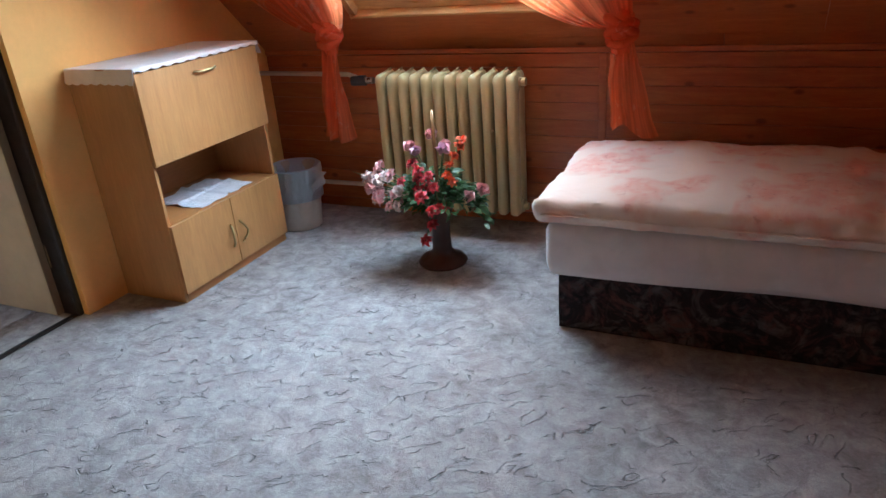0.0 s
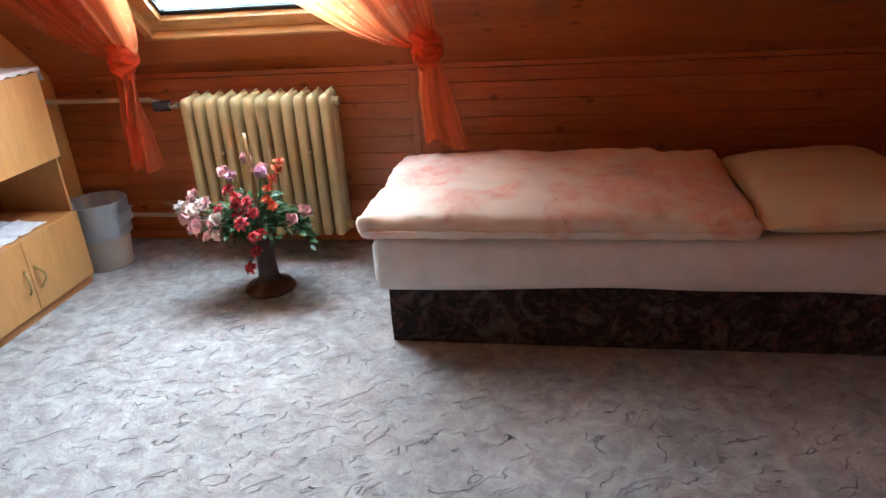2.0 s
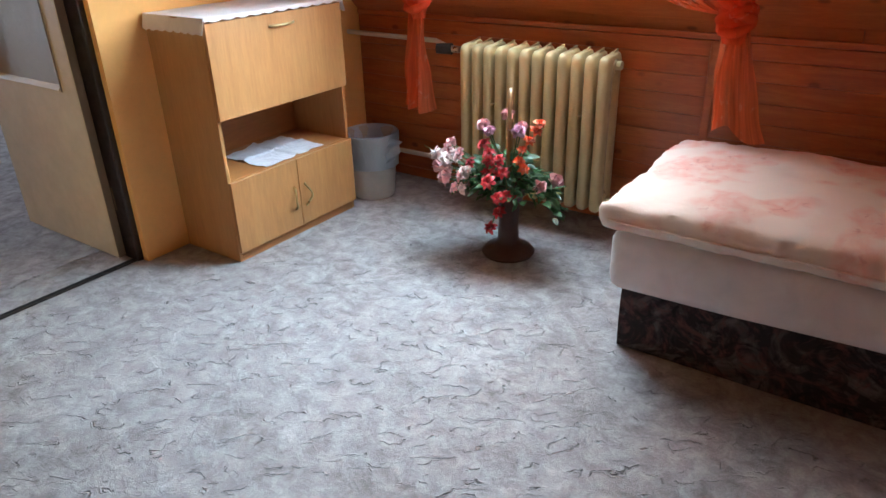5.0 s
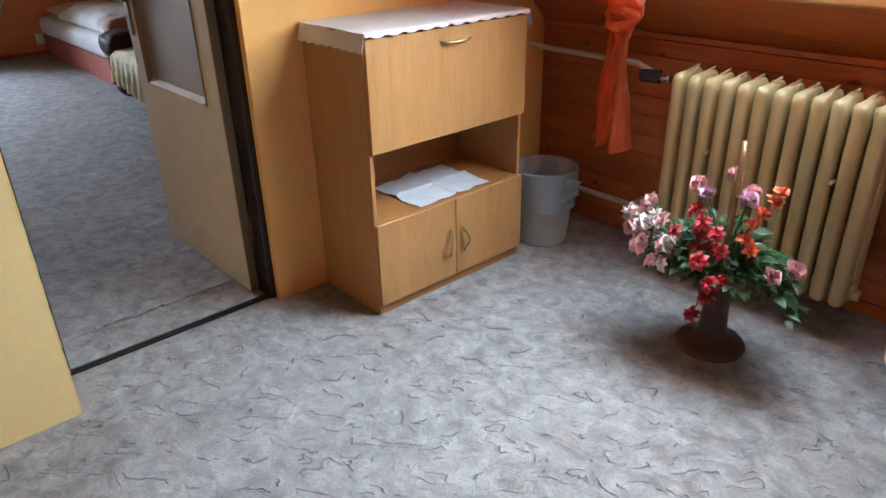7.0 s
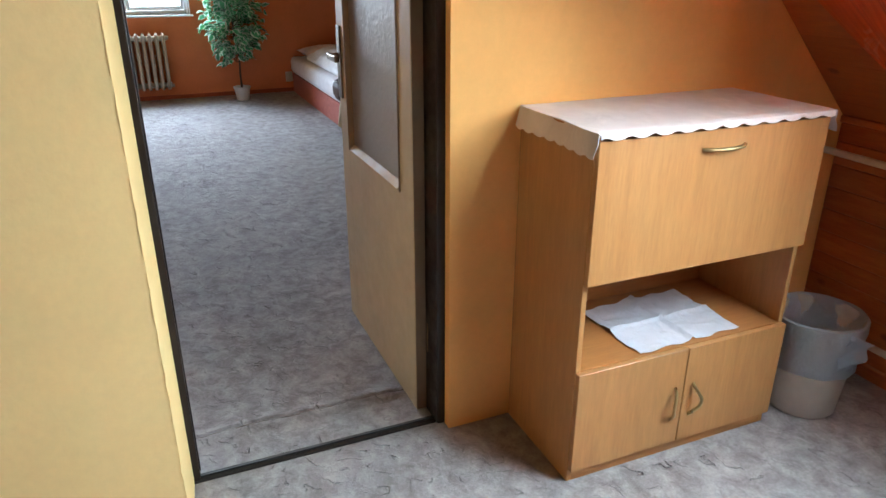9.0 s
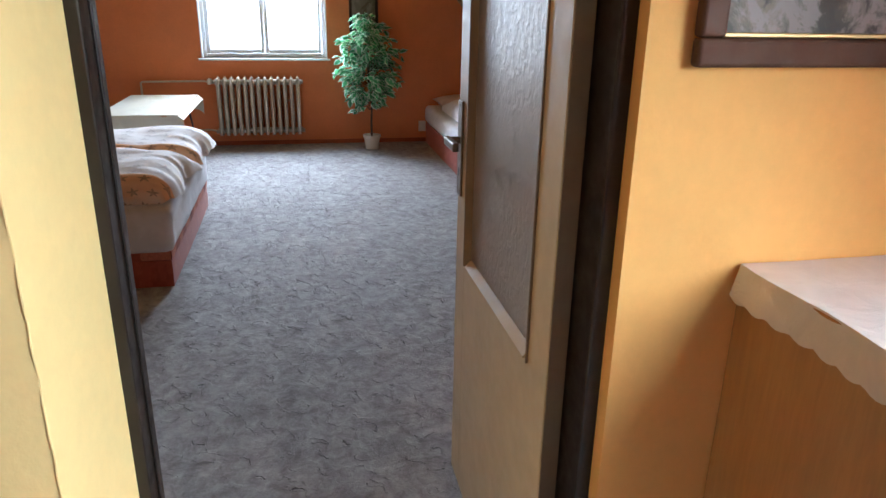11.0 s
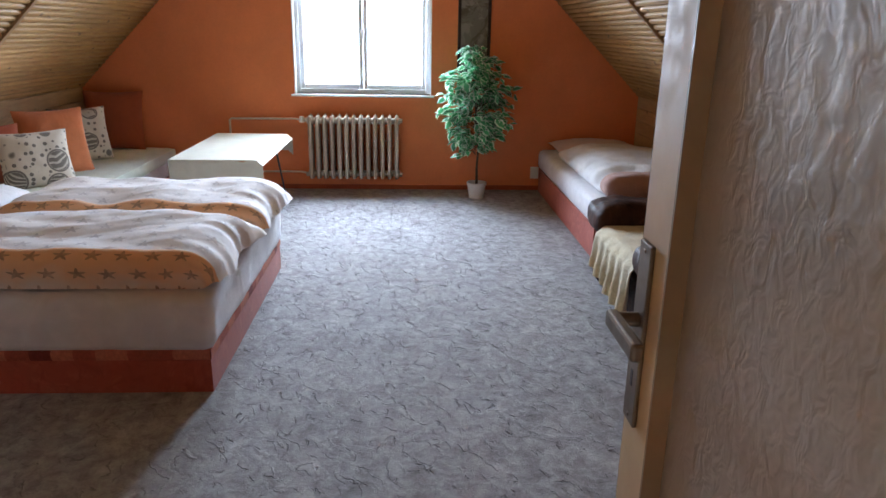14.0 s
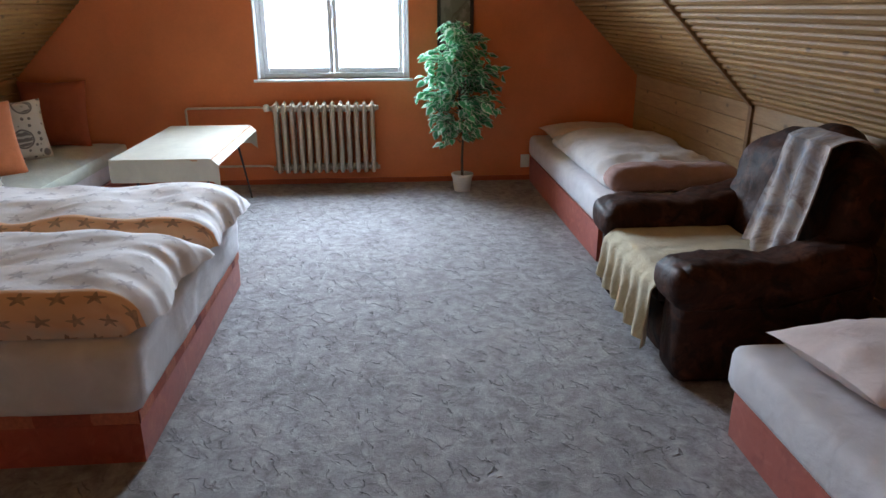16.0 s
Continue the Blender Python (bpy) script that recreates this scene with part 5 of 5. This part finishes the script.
def duvet(x0, x1, y0, y1, z, seed, label):
    d = thing("duvet", label, "duvet", ((x0 + x1) / 2, (y0 + y1) / 2, z), group="duvets on the double bed")
    hx, hy = (x1 - x0) / 2, (y1 - y0) / 2

    def height(v):
        return 0.024 + 0.168 * max(0.0, 1 - abs(2 * v - 1) ** 9) ** 0.55

    def tip(u, v):
        # the foot end is gathered and its far corner drawn out to a point
        q = max(0, v - 0.84) / 0.16
        return 0.085 * q * max(0, 0.55 - u) ** 1.2 + 0.016 * q * math.sin(9 * u + seed) + 0.012 * q * fnoise(9 * u, seed), q

    def top(u, v):
        x, y = -hx + (2 * hx - 0.05) * u, -hy + 2 * hy * v
        dy, q = tip(u, v)
        lift = min(1, (u / 0.22)) ** 0.5 * (1 - 0.10 * max(0, u - 0.7) / 0.3)
        h = height(v) * lift + (0.026 * fnoise(3 * x + seed, 4 * y) + 0.008 * fnoise(9 * x, 4 * y + seed) + 0.003 * fnoise(20 * x + 9 * y, seed)) * lift * (1 - 0.5 * q)
        h += 0.007 * q * math.sin(22 * u + 5 * fnoise(4 * u, seed)) * lift + 0.045 * q * max(0, 0.5 - u)
        return x + 0.015 * fnoise(4 * y, seed) * (1 - u), y + dy, h
    part("cover", sheet(bmesh.new(), 54, 84, top, uv=(2 * hx, 2 * hy)), STAR_WHITE, d)

    def side(u, v):
        x, y, h = top(1.0, u)
        q = max(0, u - 0.84) / 0.16
        bulge = math.sin(math.pi * min(1, v * 1.06) ** 0.9)
        wave = 0.010 * fnoise(6 * y, 2 * v + seed) + 0.006 * fnoise(17 * y, 5 * v + seed)
        return x + 0.060 * bulge * (1 - 0.6 * q) + 0.03 * v + wave * math.sin(math.pi * v), y - 0.07 * q * v, h * (1 - v ** 1.25) + 0.004 + 0.016 * bulge * (1 - v)
    part("border", sheet(bmesh.new(), 84, 20, side, uv=(2 * hy, 0.3)), STAR_ORANGE, d, "apricot border with dark stars")
    return d


duvet(-6.50, -5.70, -0.75, 0.70, 0.468, 1.0, "white star-printed duvet with apricot border on the bed")
duvet(-7.34, -6.56, -0.75, 0.73, 0.468, 5.0, "white star-printed duvet with apricot border on the bed")
for xx, s in ((-6.05, 1), (-6.95, 2)):
    tagged(part("pillow", pillow(bmesh.new(), 0.72, 0.52, 0.16, pose(xx, -1.08, 0.55, -8, 0, 4 * s), seed=s), LINEN), "plump white pillow at the head of the double bed", "pillow", "pillows on the double bed")

bed("bed", "single bed on terracotta base against the knee wall", -9.80, -7.57, 2.83, 3.78, 0.235, 0.43, TERRACOTTA, 0.012)
dv2 = thing("duvet", "rumpled white duvet lying on the bed", "duvet", (-8.46, 3.32, 0.432))
part("cover", soft_box(bmesh.new(), -0.84, 0.72, -0.42, 0.42, 0.0, 0.095, 0.06, step=0.035, puff=0.09, crease=0.035, seed=9), LINEN, dv2)
# the turned-over end carries its shade as a darker colour
part("folded_end", soft_box(bmesh.new(), 0.60, 0.85, -0.41, 0.41, 0.0, 0.14, 0.06, step=0.035, puff=0.03, crease=0.02, seed=4), SHADED_PINK, dv2, "turned-over end in pink darkened for its shade")
tagged(part("pillow", pillow(bmesh.new(), 0.5, 0.8, 0.14, pose(-9.52, 3.3, 0.50), seed=7), PINKISH), "flat pale pillow at the gable end of the bed", "pillow")
bed("bed", "single bed on terracotta base beside the armchair", -5.67, -3.67, 2.79, 3.74, 0.20, 0.385, TERRACOTTA, 0.03)
tagged(part("pillow", pillow(bmesh.new(), 0.6, 0.8, 0.17, pose(-5.34, 3.26, 0.475, 0, -6, 0), seed=8), PINKISH), "pale pillow at the foot of the bed", "pillow")

# armchair, its front towards the middle of the room
ac = thing("armchair", "brown plush armchair with throws on seat and back", "armchair", (-6.62, 3.15, 0))
part("seat_base", soft_box(bmesh.new(), -0.36, 0.36, -0.40, 0.40, 0.02, 0.27, 0.04, step=0.08), BROWN_PLUSH, ac)
part("seat_cushion", soft_box(bmesh.new(), -0.35, 0.35, -0.44, 0.24, 0.27, 0.385, 0.05, step=0.05, puff=0.03, crease=0.012), BROWN_PLUSH, ac)


def arm(sx):
    """A padded arm that rises towards the back, with a gathered front."""
    a = bmesh.new()
    soft_box(a, sx * 0.47 - 0.125, sx * 0.47 + 0.125, -0.42, 0.42, 0.0, 0.44, 0.06, step=0.045, crease=0.016, seed=sx)
    soft_box(a, sx * 0.48 - 0.155, sx * 0.48 + 0.155, -0.475, 0.40, 0.34, 0.535, 0.085, step=0.024, puff=0.012, crease=0.022, seed=sx + 4)
    for v in a.verts:
        if v.co.z > 0.34:
            v.co.z += 0.10 * max(0, v.co.y) / 0.4
            rip = fnoise(34 * v.co.y + 3 * sx, 7 * v.co.x, 5 * v.co.z) * (0.35 + 0.9 * min(1, abs(v.co.y) / 0.42) ** 2)
            v.co += Vector((0.010 * rip * sx, 0.0, 0.016 * rip * max(0, v.co.z - 0.4) * 6))
    return a


for sx in (-1, 1):
    part("armrest", arm(sx), BROWN_PLUSH, ac)
bk = soft_box(bmesh.new(), -0.50, 0.50, -0.13, 0.13, 0.0, 0.70, 0.125, step=0.04, puff=0.03, crease=0.045, seed=6)
for v in bk.verts:
    v.co.z -= 0.16 * (abs(v.co.x) / 0.5) ** 2.2 * (v.co.z / 0.7)
    v.co.y -= 0.07 * (abs(v.co.x) / 0.5) ** 3
bmesh.ops.transform(bk, matrix=pose(0, 0.34, 0.29, -12), verts=bk.verts)
part("backrest", bk, BROWN_PLUSH, ac)


def seat_throw(u, v):
    x = -0.34 + 0.70 * u
    s = v * 1.0
    w = 0.018 * math.sin(2 * math.pi * 6 * u + 0.8) + 0.01 * fnoise(u * 9, 2)
    if s < 0.55:
        return x, 0.2 - 0.62 * s / 0.55, 0.425 + 0.004 * fnoise(u * 8, v * 8)
    q = (s - 0.55) / 0.45
    bend = min(1, q * 5)
    hem = 0.29 + 0.10 * max(0, u - 0.35) + 0.05 * fnoise(u * 3, 7) - 0.16 * max(0, 0.25 - u)
    w += 0.022 * fnoise(4 * u, 1.5 * q, 3)
    return x + 0.02 * fnoise(5 * u, 3 * q, 8) * q, -0.42 - 0.045 * bend - w * q - 0.025 * q, 0.425 - hem * q


part("seat_throw", sheet(bmesh.new(), 60, 44, seat_throw, 0.006), THROW, ac, "cream fleece throw over the seat")


def back_throw(u, v):
    x = 0.03 + 0.34 * u + 0.05 * (1 - v) * (u - 0.5)
    w = 0.012 * math.sin(2 * math.pi * 2.3 * u + 2 * v) + 0.012 * fnoise(4 * u, 3 * v)
    if v < 0.75:
        q = v / 0.75
        return x, 0.115 + 0.135 * q + w - 0.015, 0.46 + 0.52 * q + 0.03 * fnoise(3 * u, 0) * (1 - q)
    q = (v - 0.75) / 0.25
    return x, 0.25 + 0.22 * q + w * (1 - q) - 0.015, 0.98 + 0.03 * math.sin(math.pi * q)


part("back_throw", sheet(bmesh.new(), 50, 40, back_throw, 0.006), BACK_THROW, ac, "blue and brown streaked throw over the back")

# day bed in the corner with cushions
db = bed("day_bed", "low day bed under a pale green cover", -9.80, -7.55, -1.58, -0.80, 0.16, 0.40, TERRACOTTA, 0.012)
tagged(part("bedspread", soft_box(bmesh.new(), -9.80, -7.52, -1.59, -0.77, 0.30, 0.42, 0.04, step=0.06, crease=0.006), COVER), "pale green cover spread over the day bed", "bedspread")
for mat, x, y, w, h, z, rz, tilt, lab in (
        (CUSHION_PRINT, -8.02, -1.20, 0.50, 0.43, 0.605, -45, 106, "wide cushion with grey leaf print on the day bed"), (CUSHION_RUST, -8.00, -1.50, 0.44, 0.44, 0.635, -40, 100, "square rust-coloured cushion on the day bed"),
        (CUSHION_ORANGE, -8.52, -1.30, 0.52, 0.54, 0.655, -45, 105, "square bright orange cushion on the day bed"), (CUSHION_PRINT, -9.08, -1.34, 0.48, 0.48, 0.635, -45, 103, "square cushion with grey leaf print")):
    tagged(part("cushion", pillow(bmesh.new(), w, h, 0.15, pose(x, y, z, tilt, 0, rz), seed=x), mat), lab, "cushion", "cushions on the day bed")
tagged(part("cushion", pillow(bmesh.new(), 0.54, 0.56, 0.15, pose(-9.66, -1.28, 0.69, 80, 0, 96), seed=3), CUSHION_RUST), "large rust-coloured cushion leaning on the gable wall", "cushion", "cushions on the day bed")

# table with a cloth
TX0, TX1, TY0, TY1, TZ = -9.45, -8.06, -0.24, 0.385, 0.608
tb = thing("side_table", "low table with thin splayed metal legs", "table", ((TX0 + TX1) / 2, (TY0 + TY1) / 2, 0))
tx, ty = (TX1 - TX0) / 2, (TY1 - TY0) / 2
part("tabletop", boxed(-tx, tx, -ty, ty, TZ - 0.025, TZ, bevel=0.004), BEECH_X, tb)
for sx in (-1, 1):
    for sy in (-1, 1):
        part("leg", tube(bmesh.new(), [(sx * (tx - 0.2), sy * (ty - 0.1), TZ - 0.02), (sx * (tx - 0.08), sy * (ty - 0.03), 0.0)], 0.010, 8, 0.7), BLACK, tb, "thin dark metal leg")


def table_cloth(u, v):
    ov = 0.15
    s, q = -ov + (2 * tx + 2 * ov) * u, -0.02 + (2 * ty + 0.07) * v
    x, y, z = s - tx, q - ty - 0.01, TZ + 0.003
    if s < 0:
        x, z = -tx - 0.006 - 0.015 * math.sin(7 * q), z + s
    elif s > 2 * tx:
        x, z = tx + 0.006 + 0.006 * math.sin(9 * q), z - (s - 2 * tx)
    if q > 2 * ty:
        z -= (q - 2 * ty) * 0.9
    return x + (TX0 + TX1) / 2, y + (TY0 + TY1) / 2, z + 0.0015 * fnoise(s * 6, q * 6)


tagged(part("tablecloth", sheet(bmesh.new(), 90, 30, table_cloth, 0.003), TABLECLOTH), "cream cloth hanging over both ends of the table", "tablecloth")

# added dark strip that draws the shade at the gable wall's foot
setting("baseboard_far", boxed(FAR, FAR + 0.012, LEFT2, RIGHT2, 0.004, 0.05, bevel=0.003), CUSHION_RUST, "low dark terracotta strip standing in for shade along the gable wall", "baseboard")
rad2 = radiator((FAR + 0.055, 0.975, 0), 13, 0.0695, 0.13, 0.765, 0.15, ENAMEL_W, "off-white cast-iron column radiator under the window", 0.056, 0.29)
rad2.rotation_euler = (0, 0, radians(90))
pipe2 = thing("heating_pipe", "thin white heating pipes on the orange wall", "pipe", (FAR + 0.04, 0.1, 0))
part("flow_pipe", tube(bmesh.new(), [(0.06, 0.40, 0.71), (0.06, 0.34, 0.71), (0.0, 0.3, 0.71), (0.0, -0.32, 0.705), (0.0, -0.335, 0.69), (0.0, -0.335, 0.19)], 0.010, 10), PIPE, pipe2)
part("return_pipe", tube(bmesh.new(), [(0.06, 0.40, 0.185), (0.0, 0.34, 0.185), (0.0, -0.335, 0.185)], 0.010, 10), PIPE, pipe2)
part("valve", lathe(bmesh.new(), [(0.0, -0.03), (0.024, -0.028), (0.026, 0.02), (0.018, 0.032), (0.0, 0.034)], (0.06, 0.37, 0.71), 16), WHITE_PLASTIC, pipe2, "white radiator valve")

sk = thing("wall_socket", "white wall socket low on the orange wall", "socket", (FAR, 2.795, 0.185))
part("plate", boxed(0.001, 0.014, -0.042, 0.042, -0.06, 0.06, bevel=0.004), WHITE_PLASTIC, sk)
part("insert", tube(bmesh.new(), [(0.012, 0, 0.004), (0.017, 0, 0.004)], 0.022, 20), WHITE_PLASTIC, sk)
part("earth_pin", tube(bmesh.new(), [(0.015, 0, 0.018), (0.024, 0, 0.018)], 0.003, 8), STEEL, sk)

sp = thing("wall_picture", "tall narrow faded landscape print in a dark frame", "picture", (FAR, 2.137, 1.16))
for y0, y1, z0, z1 in ((-0.158, 0.158, 0, 0.03), (-0.158, 0.158, 0.87, 0.90), (-0.158, -0.128, 0.03, 0.87), (0.128, 0.158, 0.03, 0.87)):
    part("frame_rail", boxed(0.002, 0.022, y0, y1, z0, z1, bevel=0.005), FRAME_DARK, sp)
part("print", boxed(0.002, 0.008, -0.13, 0.13, 0.028, 0.872), make_floral("faded_landscape", (0.17, 0.17, 0.15), ((0.10, 0.09, 0.06), (0.24, 0.24, 0.22)), 3.5, (0.50, 0.56), 0.6, 0.05), sp)

# potted fig tree
tr = thing("potted_ficus", "variegated artificial fig tree in a white pot", "potted plant", (-9.48, 2.17, 0))
part("pot", lathe(bmesh.new(), [(0.0, 0.0), (0.066, 0.0), (0.070, 0.006), (0.088, 0.130), (0.096, 0.134), (0.097, 0.158), (0.088, 0.158), (0.078, 0.120), (0.0, 0.118)], n=32), WHITE_PLASTIC, tr, "white tapered pot")
part("soil", lathe(bmesh.new(), [(0.0, 0.124), (0.05, 0.126), (0.0785, 0.1215)], n=24, wobble=0.001), BARK, tr)
rnd = random.Random(21)
tk = bmesh.new()
tube(tk, [(0.0, 0.0, 0.12), (0.008, -0.004, 0.3), (-0.006, 0.006, 0.48), (0.0, -0.02, 0.7), (0.0, -0.06, 1.2)], 0.013, 10, 0.45)
pts = []
for k in range(84):
    a, z = rnd.uniform(0, 2 * math.pi), 0.50 + 0.86 * (k + rnd.random()) / 84
    rad = 0.33 * math.sin(math.pi * min(1, max(0.08, (z - 0.42) / 1.02)) ** 0.85) ** 0.8 * rnd.uniform(0.55, 1.1)
    p0 = Vector((0, -0.02, z - 0.08))
    p1 = Vector((rad * math.cos(a) * 0.8, rad * math.sin(a) * 1.05 - 0.04, z + rnd.uniform(-0.1, 0.06)))
    mid = (p0 + p1) / 2 + Vector((0, 0, 0.05))
    tube(tk, [p0, mid, p1], 0.0035, 5, 0.5)
    for q in range(14):
        t = rnd.uniform(0.3, 1.05)
        p = p0.lerp(p1, t) + Vector((0, 0, 0.05 * math.sin(math.pi * min(t, 1)))) + Vector([rnd.uniform(-0.035, 0.035) for _ in range(3)])
        pts.append((p, (math.cos(a) + rnd.uniform(-0.9, 0.9), math.sin(a) + rnd.uniform(-0.9, 0.9), rnd.uniform(-0.9, 0.45))))
part("trunk", tk, BARK, tr)
b = bmesh.new()
leaves(b, pts, 0.090, rnd, 0.56)
part("crown", b, LEAF, tr, "variegated green and cream leaves")
